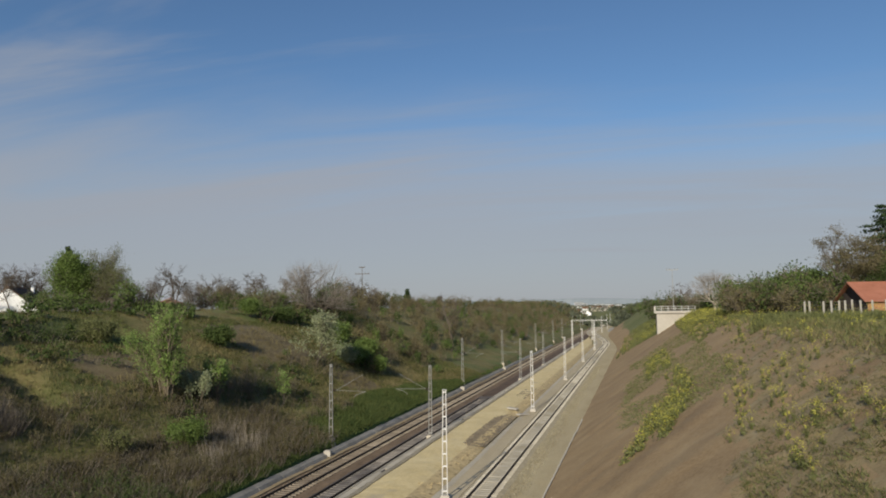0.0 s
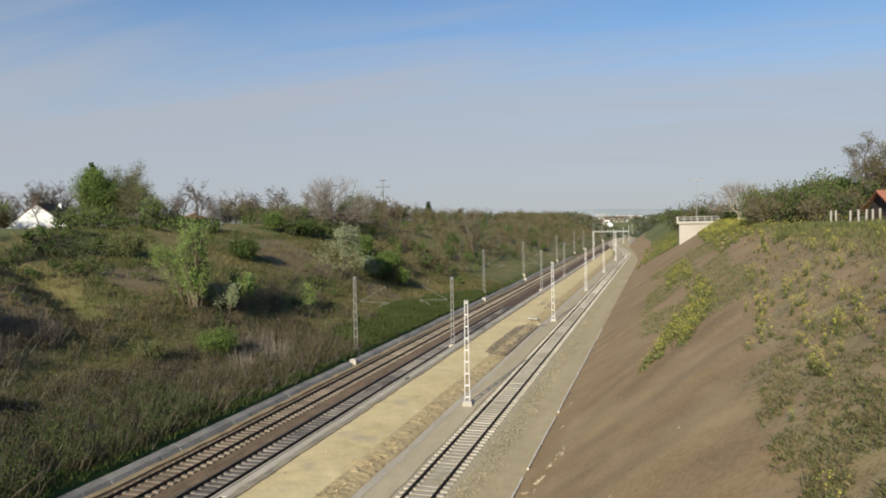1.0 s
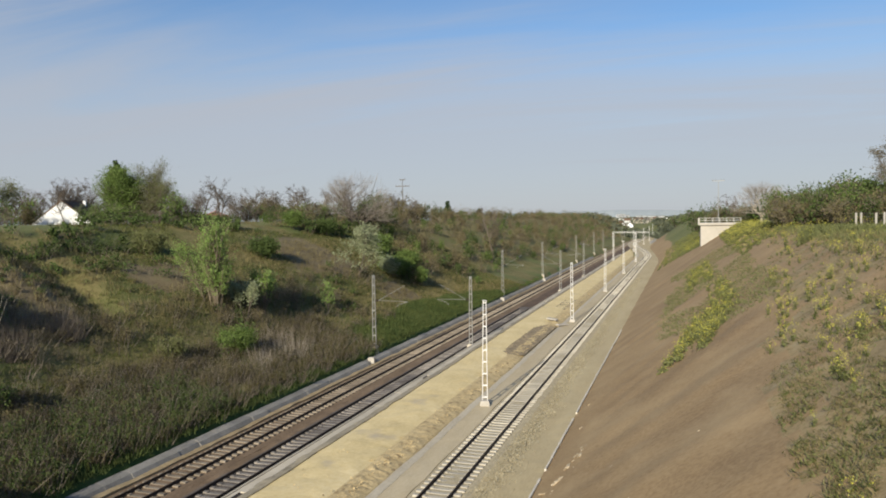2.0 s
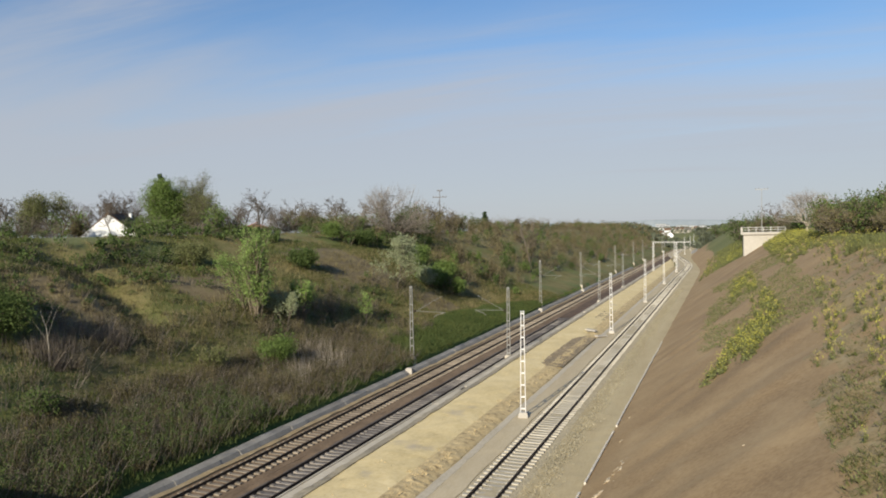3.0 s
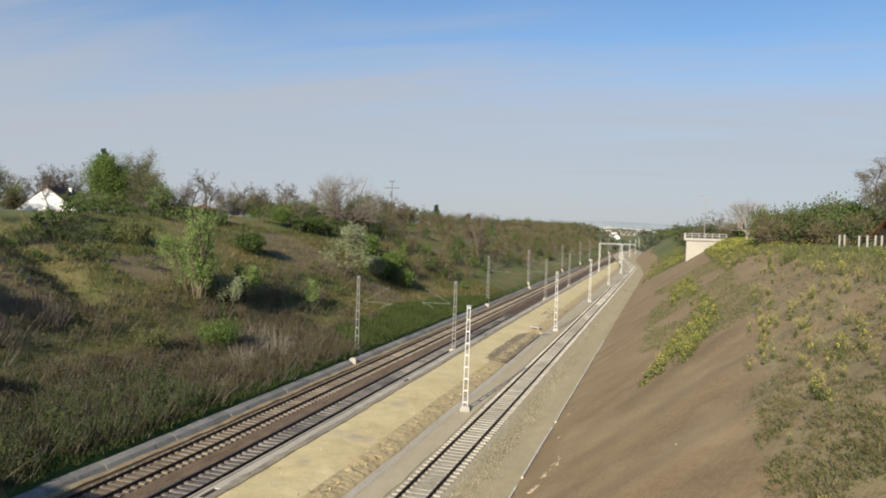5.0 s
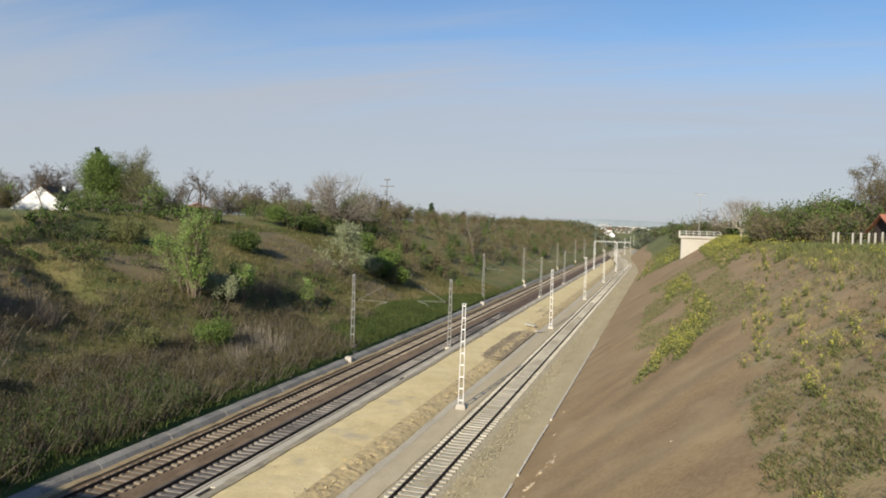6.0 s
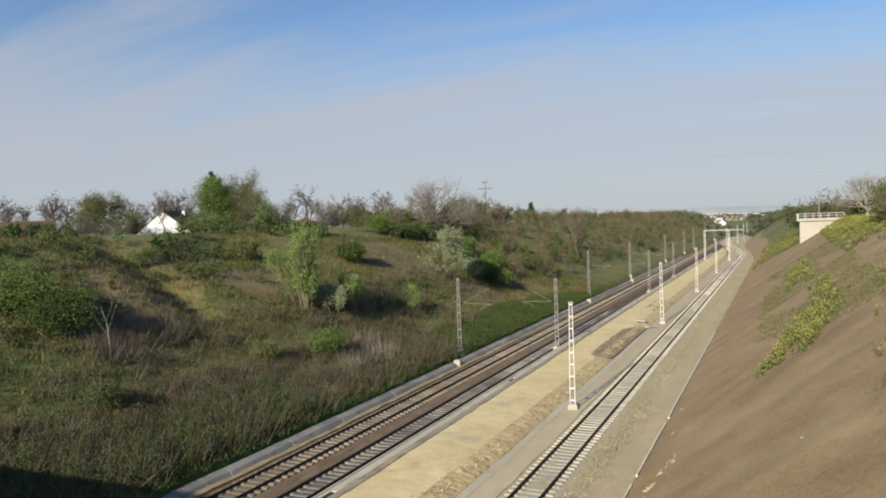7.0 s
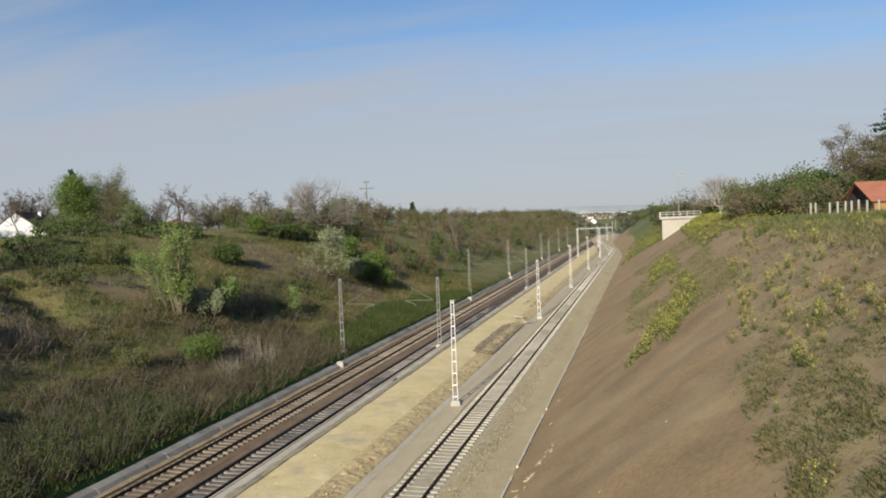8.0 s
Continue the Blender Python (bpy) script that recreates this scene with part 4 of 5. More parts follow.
for az in hs:
    x, yy = polar(az, 4300)
    top = 22 + 26 * (0.5 + noise.noise((az * 0.09, 0, 2))) + 5 * noise.noise((az * 0.5, 1, 2))
    hill.v += [(x, yy, -20), (x, yy, top), (x * 1.06, yy * 1.06, top * 0.6)]
for i in range(len(hs) - 1):
    for k in range(2):
        hill.f.append((i * 3 + k, i * 3 + 3 + k, i * 3 + 4 + k, i * 3 + 1 + k))
tagged(part("backdrop_hills", hill, M_HILL, smooth=True), "low hills on the horizon with blue-grey haze painted in", "hills", kind="structure")

# ---- plants ----


def leaf_cloud(P, S, seed, fold=0.35):
    """Folded leaf clumps with free turns at the points P, of the sizes S."""
    r = np.random.RandomState(seed)
    n = len(P)
    a = r.normal(size=(n, 3))
    a /= np.linalg.norm(a, axis=1, keepdims=True)
    c = np.cross(a, r.normal(size=(n, 3)))
    c /= np.linalg.norm(c, axis=1, keepdims=True)
    S = np.asarray(S)[:, None]
    v = np.stack([P - a * S, P + c * S * 0.6, P + a * S, P - c * S * 0.6 + np.cross(a, c) * S * fold], 1).reshape(-1, 3)
    b = np.arange(n)[:, None] * 4
    f = np.concatenate([b + [0, 1, 2], b + [0, 2, 3]], 1).reshape(-1, 3)
    return v, f


def blades(P, Q, W):
    """Thin flat spikes from P to Q, W wide at the foot, crossed for body."""
    P, Q = np.asarray(P, float), np.asarray(Q, float)
    n = len(P)
    d = Q - P
    side = np.cross(d, np.array([0.3, 0.5, 0.81]))
    side /= np.linalg.norm(side, axis=1, keepdims=True) + 1e-9
    other = np.cross(d, side)
    other /= np.linalg.norm(other, axis=1, keepdims=True) + 1e-9
    W = np.asarray(W)[:, None]
    v = np.stack([P + side * W, P - side * W * 0.5 + other * W * 0.87, P - side * W * 0.5 - other * W * 0.87, Q], 1).reshape(-1, 3)
    b = np.arange(n)[:, None] * 4
    f = np.concatenate([b + [0, 1, 3], b + [1, 2, 3]], 1).reshape(-1, 3)
    return v, f


def flat_blades(P, Q, W, seed):
    """Grass blades: one folded-over triangle each, turned freely about its stem."""
    r = np.random.RandomState(seed)
    a = r.uniform(0, 2 * math.pi, len(P))
    side = np.stack([np.cos(a), np.sin(a), np.zeros(len(P))], 1) * (np.asarray(W)[:, None] * 1.3)
    v = np.stack([P + side, P - side, Q], 1).reshape(-1, 3)
    return v, np.arange(len(P) * 3).reshape(-1, 3)


def raw(name, vf, mat, parent=None, label=""):
    me = bpy.data.meshes.new(name)
    me.from_pydata(vf[0].tolist(), [], vf[1].tolist())
    me.materials.append(mat)
    me.update()
    ob = new(name, me)
    ob.parent = parent
    return tagged(ob, label)


def skeleton(rng, h, spread, trunk, levels, lean=0.0, rise=0.5, fork=4, stems=1):
    """Branch segments (p, q, r0, r1, level) of a tree h high, and its twig tips."""
    segs, tips = [], []

    def grow(p, d, length, r, lev):
        n = 3 if lev < 2 else 2
        for i in range(n):
            d2 = (d + Vector((rng.gauss(0, 0.13), rng.gauss(0, 0.13), rng.gauss(0, 0.08) + 0.06 * rise))).normalized()
            q = p + d2 * length / n
            r2 = r * (1 - 0.32 * (i + 1) / n)
            segs.append((p, q, r * (1 - 0.32 * i / n), r2, lev))
            if lev < levels and (lev > 0 or i > 0 or trunk < 0.45):
                for _ in range(fork + 2 if lev == 0 else fork if lev < levels - 1 else fork + 1):
                    if rng.random() < 0.8:
                        w = rng.random() * 2 * math.pi
                        side = Vector((math.cos(w), math.sin(w), 0))
                        side = (side - d2 * side.dot(d2)).normalized()
                        nd_ = (d2 * (0.55 + 0.35 * rng.random()) + side * spread * (0.7 + 0.6 * rng.random()) + Vector((0, 0, rise * 0.35))).normalized()
                        u = rng.random()
                        frac = (i + u) / n
                        grow(p.lerp(q, u), nd_, length * (0.4 + 0.24 * rng.random()) * ((1.15 - 0.55 * frac) if lev == 0 else 1), r2 * 0.5, lev + 1)
            p, d = q, d2
        tips.append(p)

    for s in range(stems):
        w = rng.random() * 2 * math.pi
        o = Vector((math.cos(w), math.sin(w), 0)) * (0.25 if stems > 1 else 0)
        d0 = Vector((lean, 0, 1)) + o * (0.9 if stems > 1 else 0)
        grow(o, d0.normalized(), h * (0.62 if stems == 1 else 0.55 + 0.15 * rng.random()), (h * 0.012 + 0.015) / math.sqrt(stems), 0)
    top = max(q.z + (q.z - p.z) * 0.5 for p, q, *_ in segs)
    k = h / top
    segs = [(p * k, q * k, a, b, l) for p, q, a, b, l in segs]
    return segs, [t * k for t in tips]


def tree(name, label, cat, seed, h, spread=0.7, trunk=0.5, levels=3, leaf=None, leaf_n=6, leaf_size=0.16, puff=0.45, bark=None, twig=None, rise=0.5, fork=4, stems=1, twig_w=0.012, squash=1.0, lean=0.0, group="", girth=1.0):
    """A tapered trunk with limbs, twigs, and a crown of leaf clumps round the twig tips."""
    rng = random.Random(seed)
    segs, tips = skeleton(rng, h, spread, trunk, levels, lean, rise, fork, stems)
    segs = [(p, q, a * girth, b * girth, lev) for p, q, a, b, lev in segs]
    t = thing(name, label, cat, group)
    g = Geo()
    for p, q, a, b, lev in segs:
        if lev == 0:
            g.tube([p - (q - p) * 0.05, q], [a, b], 7)
        elif lev == 1:
            g.tube([p, q], [a, b], 5)
    part("trunk", g, bark or M_BARK, t)
    far = [(p, q, max(a, twig_w)) for p, q, a, b, lev in segs if lev >= 2]
    if far:
        P = np.array([tuple(p) for p, _, _ in far])
        Q = np.array([tuple(q + (q - p) * 0.5) for p, q, _ in far])
        tagged(raw("twig_mass", blades(P, Q, [a for *_, a in far]), twig or M_TWIG, t), kind="stuff")
    if leaf:
        r = np.random.RandomState(seed)
        leaf_n, leaf_size, puff = round(leaf_n * 1.7), leaf_size * 0.75, puff * 0.8
        T = np.array([tuple(x) for x in tips])
        T = T[r.rand(len(T)) > 0.3]
        size = np.repeat(r.uniform(0.45, 1.5, len(T)), leaf_n)[:, None]
        P = np.repeat(T, leaf_n, 0) + r.normal(size=(len(T) * leaf_n, 3)) * size * puff * np.array([1, 1, 0.8 * squash])
        P = P[P[:, 2] > 0.05]
        raw("crown", leaf_cloud(P, leaf_size * r.uniform(0.6, 1.35, len(P)), seed), leaf, t)
    return t


def conifer(name, label, seed, h, r, leaf=None, gap=0.0, taper=0.8):
    rng = random.Random(seed)
    t = thing(name, label, "conifer")
    part("trunk", Geo().tube([(0, 0, -0.4), (0, 0, h * 0.6), (0, 0, h)], [h * 0.022, h * 0.013, 0.02], 7), M_BARK, t)
    pts, limbs = [], Geo()
    z = h * (0.12 + gap)
    while z < h * 0.99:
        rr = r * (1 - ((z - h * gap) / (h * (1 - gap)))) ** taper + 0.15
        for k in range(6):
            w = rng.random() * 2 * math.pi
            ln_ = rr * (0.6 + 0.5 * rng.random())
            tip = Vector((math.cos(w) * ln_, math.sin(w) * ln_, z - 0.12 * ln_ + rng.gauss(0, 0.15)))
            limbs.blade((0, 0, z), tip, 0.04)
            m = int(8 + ln_ * 16)
            for i in range(m):
                u = (0.2 + 0.8 * rng.random())
                pts.append((tip.x * u + rng.gauss(0, 0.12 + 0.1 * ln_), tip.y * u + rng.gauss(0, 0.12 + 0.1 * ln_), z + (tip.z - z) * u + rng.gauss(0, 0.12)))
        z += h * 0.035 + 0.1
    part("limbs", limbs, M_BARK, t)
    P = np.array(pts)
    raw("crown", leaf_cloud(P, np.random.RandomState(seed).uniform(0.1, 0.26, len(P)), seed), leaf or M_NEEDLE, t)
    return t


def put(t, x, y, turn=0.0, scale=1.0, dz=0.0):
    t.matrix_basis = pose(x, y, ground_z(x, y) - 0.05 + dz, 0, 0, turn) @ Matrix.Diagonal((scale, scale, scale, 1))
    return t


def put_copy(t, x, y, turn=0.0, scale=1.0, sink=0.0):
    base = t.scale.copy()
    t.scale = (scale, scale, scale)
    c = copy_thing(t, pose(x, y, ground_z(x, y) - sink - 0.05, 0, 0, turn))
    t.scale = base
    return c


# single trees and bushes of the scrubby bank
put(tree("poplar", "slim light-green young poplar on the bank", "tree", 31, 10.0, spread=0.27, trunk=0.2, levels=2, leaf=M_LEAFLIGHT, leaf_n=7, leaf_size=0.115, puff=0.25, rise=1.6, fork=4, stems=5, bark=M_TANTWIG, twig=M_TANTWIG), -43.3, 58.2)
put(tree("poplar", "small light-green poplar leaning beside a taller one", "tree", 32, 6.4, spread=0.38, trunk=0.3, levels=2, leaf=M_LEAFLIGHT, leaf_n=14, leaf_size=0.08, puff=0.32, rise=0.7, fork=3, stems=2, lean=-0.6, bark=M_TANTWIG, twig=M_TANTWIG), -44.0, 57.6)
put(tree("shrub", "light-green poplar suckers round the foot of a taller poplar", "shrub", 38, 5.2, spread=0.32, levels=2, leaf=M_LEAFLIGHT, leaf_n=4, leaf_size=0.12, puff=0.26, rise=1.3, stems=5, bark=M_TANTWIG, twig=M_TANTWIG), -43.0, 58.6)
put(tree("shrub", "pale grey-green young poplar shrub", "shrub", 33, 4.0, spread=0.3, levels=2, leaf=M_LEAFPALE, leaf_n=6, leaf_size=0.12, puff=0.25, rise=0.9, stems=4), -41.7, 60.8)
put(tree("shrub", "pale grey-green young poplar shrub", "shrub", 34, 5.0, spread=0.26, levels=2, leaf=M_LEAFLIGHT, leaf_n=6, leaf_size=0.12, puff=0.25, rise=1.2, stems=3), -41.6, 63.7)
put(tree("bush", "dark green bush on the bare bank", "bush", 35, 2.6, spread=0.9, levels=2, leaf=M_LEAFDARK, leaf_n=12, leaf_size=0.14, puff=0.4, stems=5), -50.2, 76.9)
put(tree("blossom_tree", "silvery pale-leaved tree on the bank", "tree", 36, 7.9, spread=0.75, trunk=0.4, levels=3, leaf=M_LEAFPALE, leaf_n=8, leaf_size=0.14, puff=0.32, rise=0.85, fork=3), -43.7, 90.8)
put(tree("shrub", "pale silvery shrub beside green bushes", "shrub", 37, 3.6, spread=0.5, levels=2, leaf=M_LEAFPALE, leaf_n=10, leaf_size=0.14, puff=0.3, stems=5), -42.6, 100.9)
for i, (x, y, h) in enumerate(((-43.4, 101.5, 2.6), (-42.6, 104.5, 2.9), (-43.5, 110, 3.6), (-41.0, 106, 2.2), (-47.5, 108, 3.6))):
    put(tree("bush", "full fresh-green bush on the bank", "bush", 40 + i, h, spread=1.1, levels=2, leaf=M_LEAF, leaf_n=12, leaf_size=0.16, puff=0.5, stems=6, rise=0.3), x, y)
put(tree("bush", "rounded bright-green bush near the track", "bush", 46, 2.7, spread=0.8, levels=2, leaf=M_LEAF, leaf_n=8, leaf_size=0.1, puff=0.42, stems=7), -37.8, 53.1)
put(tree("bush", "large green bush with dark foliage on the bank", "bush", 47, 3.8, spread=0.95, levels=2, leaf=M_LEAFDARK, leaf_n=18, leaf_size=0.09, puff=0.55, stems=7), -46.0, 33.6)
put(tree("bush", "bright green bush beside a darker one", "bush", 48, 3.6, spread=0.95, levels=2, leaf=M_LEAF, leaf_n=16, leaf_size=0.09, puff=0.6, stems=7), -49.2, 32.6)
put(tree("dead_tree", "thin white dead sapling", "tree", 49, 4.4, spread=0.55, trunk=0.6, levels=1, fork=1, bark=M_PALETWIG, twig=M_PALETWIG, rise=0.9, girth=0.35), -43.5, 35.0)
put(tree("sapling", "thin light-green sapling on the grass", "sapling", 50, 4.0, spread=0.4, trunk=0.2, levels=2, leaf=M_LEAFLIGHT, leaf_n=5, leaf_size=0.12, puff=0.22, rise=0.9), -39.8, 74.2)
put(tree("bush", "small green bush in dry scrub", "bush", 51, 2.2, spread=0.5, levels=2, leaf=M_WEED, leaf_n=3, leaf_size=0.09, puff=0.3, stems=6, rise=0.8), -39.5, 46.6)
put(tree("bush", "small green bush in dry scrub", "bush", 52, 2.6, spread=0.5, levels=2, leaf=M_LEAFDARK, leaf_n=2, leaf_size=0.09, puff=0.35, stems=8, rise=0.8), -39.0, 30.6)

put(tree("bush", "rounded grey-green bush below the plateau edge", "bush", 53, 2.6, spread=0.9, levels=2, leaf=M_WEED, leaf_n=10, leaf_size=0.1, puff=0.45, stems=6), -54.6, 61.8)
put(tree("bush", "pale green bush on the upper bank", "bush", 54, 3.0, spread=0.8, levels=2, leaf=M_LEAF, leaf_n=10, leaf_size=0.12, puff=0.45, stems=5), -58.5, 98.0)
put(tree("bush", "dark green bush on the upper bank", "bush", 55, 2.6, spread=0.9, levels=2, leaf=M_LEAFDARK, leaf_n=12, leaf_size=0.12, puff=0.45, stems=5), -55.5, 103.0)


def dome_tree(label, seed, h, width, trunk, bark, twig, limbs=9):
    """A leafless tree whose limbs fan out from low down into a broad round crown of fine twigs."""
    rng = random.Random(seed)
    t = thing("bare_tree", label, "tree")
    g = Geo()
    g.tube([(0, 0, -0.5), (0.05, 0, trunk * 0.6), (0, 0.05, trunk)], [h * 0.03, h * 0.024, h * 0.022], 8)
    P, Q, W = [], [], []

    def bow(a, b, sag, ra, rb, thick):
        mid = (a + b) / 2 + Vector((rng.gauss(0, 0.04), rng.gauss(0, 0.04), sag)) * (b - a).length
        if thick:
            g.tube([a, mid, b], [ra, (ra + rb) / 2, rb], 5)
        else:
            for p, q in ((a, mid), (mid, b)):
                P.append(tuple(p)), Q.append(tuple(q + (q - p) * 0.25)), W.append(ra)

    def crown(el, az, k):
        c = math.cos(el) ** 0.6
        return Vector((c * math.cos(az) * width / 2 * k, c * math.sin(az) * width / 2 * k, trunk * 0.9 + math.sin(el) * (h - trunk * 0.9) * k))

    for i in range(limbs):
        az, el = 2 * math.pi * (i + 0.6 * rng.random()) / limbs, radians(rng.choice((8, 16, 26, 36, 48, 62, 78)) + rng.gauss(0, 4))
        a, b = Vector((0, 0, trunk * rng.uniform(0.55, 1.0))), crown(el, az, 0.5)
        bow(a, b, -0.06, h * 0.012, h * 0.007, True)
        for _ in range(6):
            az2, el2 = az + rng.gauss(0, 0.4) / max(0.3, math.cos(el)), min(1.5, max(0.05, el + rng.gauss(0, 0.2)))
            c = crown(el2, az2, rng.uniform(0.72, 0.84))
            s0 = a.lerp(b, rng.uniform(0.5, 1.0))
            bow(s0, c, -0.04, h * 0.0045, h * 0.003, True)
            for _ in range(7):
                az3, el3 = az2 + rng.gauss(0, 0.17) / max(0.3, math.cos(el2)), min(1.55, max(0.02, el2 + rng.gauss(0, 0.13)))
                e = crown(el3, az3, rng.uniform(0.86, 1.0) + 0.05 * math.sin(az3 * 5 + seed))
                s1 = s0.lerp(c, rng.uniform(0.4, 1.0))
                bow(s1, e, 0.02, 0.018, 0.01, False)
                for _ in range(4):
                    u = rng.uniform(0.3, 1.0)
                    p = s1.lerp(e, u)
                    d = (e - s1).normalized() * rng.uniform(0.3, 0.9) + Vector((rng.gauss(0, 0.3), rng.gauss(0, 0.3), rng.gauss(0.12, 0.25)))
                    P.append(tuple(p)), Q.append(tuple(p + d)), W.append(0.012)
    part("trunk", g, bark, t)
    tagged(raw("twig_mass", blades(P, Q, W), twig, t), kind="stuff")
    return t


x, y = polar(-25.8, 132)
put(dome_tree("broad leafless pale grey tree with a domed crown", 201, 10.2, 15.5, 1.2, M_BARK, M_GREYTWIG, 20), x, y)
x, y = polar(5.35, 150)
put(dome_tree("spreading leafless pale grey tree above the slope", 202, 7.8, 12.5, 1.8, M_PALETWIG, M_GREYTWIG, 14), x, y)

# skyline of the plateau: bare trees, leafing trees, conifers
bare = [tree("bare_tree", "leafless grey tree on the skyline", "tree", 60 + i, 8.0, spread=0.85, trunk=0.5, levels=4, rise=0.5, fork=2, twig_w=0.02, twig=M_BARK, girth=1.25, group="bare trees on the skyline") for i in range(3)]
bushy = [tree("hedge_bush", "tangled budding hedge bush on the skyline", "bush", 70 + i, 4.0, spread=0.85, levels=3, leaf=m, leaf_n=3, leaf_size=0.11, puff=0.35, stems=3, fork=2, twig_w=0.02, group="hedge bushes on the skyline") for i, m in enumerate((M_BROWNLEAF, M_LEAFDARK, M_LEAF))]
bushy.append(tree("hedge_bush", "leafless tangled hedge bush on the skyline", "bush", 77, 4.0, spread=0.9, levels=3, stems=4, fork=2, twig_w=0.02, group="hedge bushes on the skyline"))


def sky_put(t, az, r, top_el, turn=None):
    """Stands a tree on the plateau so that its top reaches the elevation given, as seen from the bridge."""
    if az < -15:
        r = max(r, 64 / math.sin(radians(-az)))
    x, y = polar(az, r)
    h = EYE.z + r * math.tan(radians(top_el)) - ground_z(x, y)
    if h < 0.9:
        return
    own = max((c.matrix_local @ Vector(b)).z for c in t.children for b in c.bound_box)
    low = 0.78 if t.name.startswith("hedge") else 1.0
    put_copy(t, x, y, turn if turn is not None else RNG.random() * 360, max(0.2, h / own / low), h / low * (1 - low))


for az, r, el, k in ((-54.3, 120, 3.3, 0), (-51.6, 125, 2.6, 1), (-50.2, 118, 2.5, 2), (-49.3, 122, 2.6, 1), (-46.6, 140, 2.9, 0), (-46.9, 112, 2.5, 2), (-45.6, 140, 2.7, 2), (-39.3, 128, 1.9, 1), (-38.2, 132, 2.0, 2), (-36.2, 120, 2.8, 0), (-35.0, 126, 2.2, 1), (-33.0, 125, 2.4, 2), (-32.0, 130, 2.3, 0),
                     (-30.5, 135, 1.9, 1), (-28.6, 136, 2.6, 1), (-29.2, 135, 2.5, 2), (-23.2, 140, 2.4, 1), (-15.8, 160, 1.0, 0), (-14.8, 165, 0.9, 2), (-57.5, 115, 2.4, 1), (-60, 118, 2.2, 2), (-56.2, 118, 2.6, 0),
                     (7.6, 150, 2.0, 1), (3.4, 192, 1.6, 2)):
    sky_put(bare[k], az, r, el)
for t in bare:
    x, y = polar(-62 - 3 * bare.index(t), 130)
    put(t, x, y)
for i in range(46):
    az = -62 + 38 * (i + RNG.random()) / 46
    sky_put(bare[i % 3], az, 138 + 30 * RNG.random(), 2.25 + RNG.gauss(0, 0.45) + (0.4 if az < -38 else 0))
for i in range(22):
    az = -64 + 27 * (i + RNG.random()) / 22
    if not -58.5 < az < -56:
        sky_put(bare[i % 3], az, 150 + 14 * RNG.random(), 2.3 + RNG.gauss(0, 0.3))
for i in range(100):
    az = -64 + 47 * (i + RNG.random()) / 100
    if -58.5 < az < -53.2 or -37.9 < az < -35.1:
        sky_put(bushy[RNG.choice((1, 1, 3))], az, 96 + 6 * RNG.random(), 0.6 + RNG.gauss(0, 0.15))
        sky_put(bushy[1], az + 0.3, 97, 0.5)
        continue
    if -48.7 < az < -45.2:
        continue
    sky_put(bushy[RNG.choice((0, 3, 3, 1, 2, 2))], az, 100 + 35 * RNG.random(), (1.5 if az < -30 else 1.25) + RNG.gauss(0, 0.5) - max(0, (az + 26) * 0.05))
for i in range(26):
    az = 1.0 + 15 * (i + RNG.random()) / 26
    el = 0.9 if az < 6.5 else 1.7
    sky_put(bushy[RNG.choice((3, 1, 1, 0, 1))], az, (185 if az < 4.6 else 150 if az < 6.5 else 97 if az < 12 else 124) + 12 * RNG.random(), el + RNG.gauss(0, 0.25))
for i in range(14):
    az = -0.7 + 3.4 * (i + RNG.random()) / 14
    sky_put(bushy[RNG.choice((1, 1, 2))], az, 385 + 50 * RNG.random(), -0.05 + 0.5 * (az + 0.7) / 3.4 + RNG.gauss(0, 0.08))
for i in range(34):
    az = -64.5 + 11 * (i + RNG.random()) / 34
    sky_put(bushy[1], az, 103 + 5 * RNG.random(), 1.0 + RNG.gauss(0, 0.18))
for i in range(14):
    az = -45.0 + 8 * (i + RNG.random()) / 14
    sky_put(bushy[RNG.choice((1, 1, 3))], az, 112 + 6 * RNG.random(), 1.0 + RNG.gauss(0, 0.2))
for i in range(22):
    az = 6.8 + 5.6 * (i + RNG.random()) / 22
    sky_put(bushy[RNG.choice((1, 1, 1, 2, 0))], az, 106 + 12 * RNG.random(), 1.7 + (az - 6.8) * 0.2 + RNG.gauss(0, 0.25))
for t in bushy:
    x, y = polar(-66 - 2 * bushy.index(t), 120)
    put(t, x, y)

x, y = polar(-42.8, 118)
put(tree("leafing_tree", "dense bright-green tree on the skyline", "tree", 81, 9.0, spread=0.5, trunk=0.3, levels=3, leaf=M_LEAF, leaf_n=9, leaf_size=0.13, puff=0.5, fork=4, stems=3), x, y)
x, y = polar(-43.5, 124)
put(conifer("conifer", "dark conifer behind a green tree", 82, 10.3, 2.7), x, y)
x, y = polar(-41.2, 116)
put(tree("leafing_tree", "half-leafed olive tree on the skyline", "tree", 83, 10.4, spread=0.65, trunk=0.3, levels=3, leaf=M_WEED, leaf_n=4, leaf_size=0.1, puff=0.45, fork=4, stems=3), x, y)
x, y = polar(-51.2, 112)
put(tree("leafing_tree", "broad leafing bush-like tree on the skyline", "tree", 84, 6.6, spread=0.85, trunk=0.5, levels=3, leaf=M_WEED, leaf_n=5, leaf_size=0.11, puff=0.45, fork=3, stems=4), x, y)
x, y = polar(-18.45, 206)
put(conifer("conifer", "small dark conifer on the skyline", 85, 5.8, 1.9), x, y)
x, y = polar(-15.9, 240)
put(conifer("conifer", "small dark conifer on the skyline", 86, 4.2, 1.8), x, y)
x, y = polar(16.6, 116)
put(conifer("pine_tree", "tall dark pine behind the timber house", 87, 15.0, 5.4, gap=0.2, taper=0.45), x, y)
x, y = polar(18.3, 118)
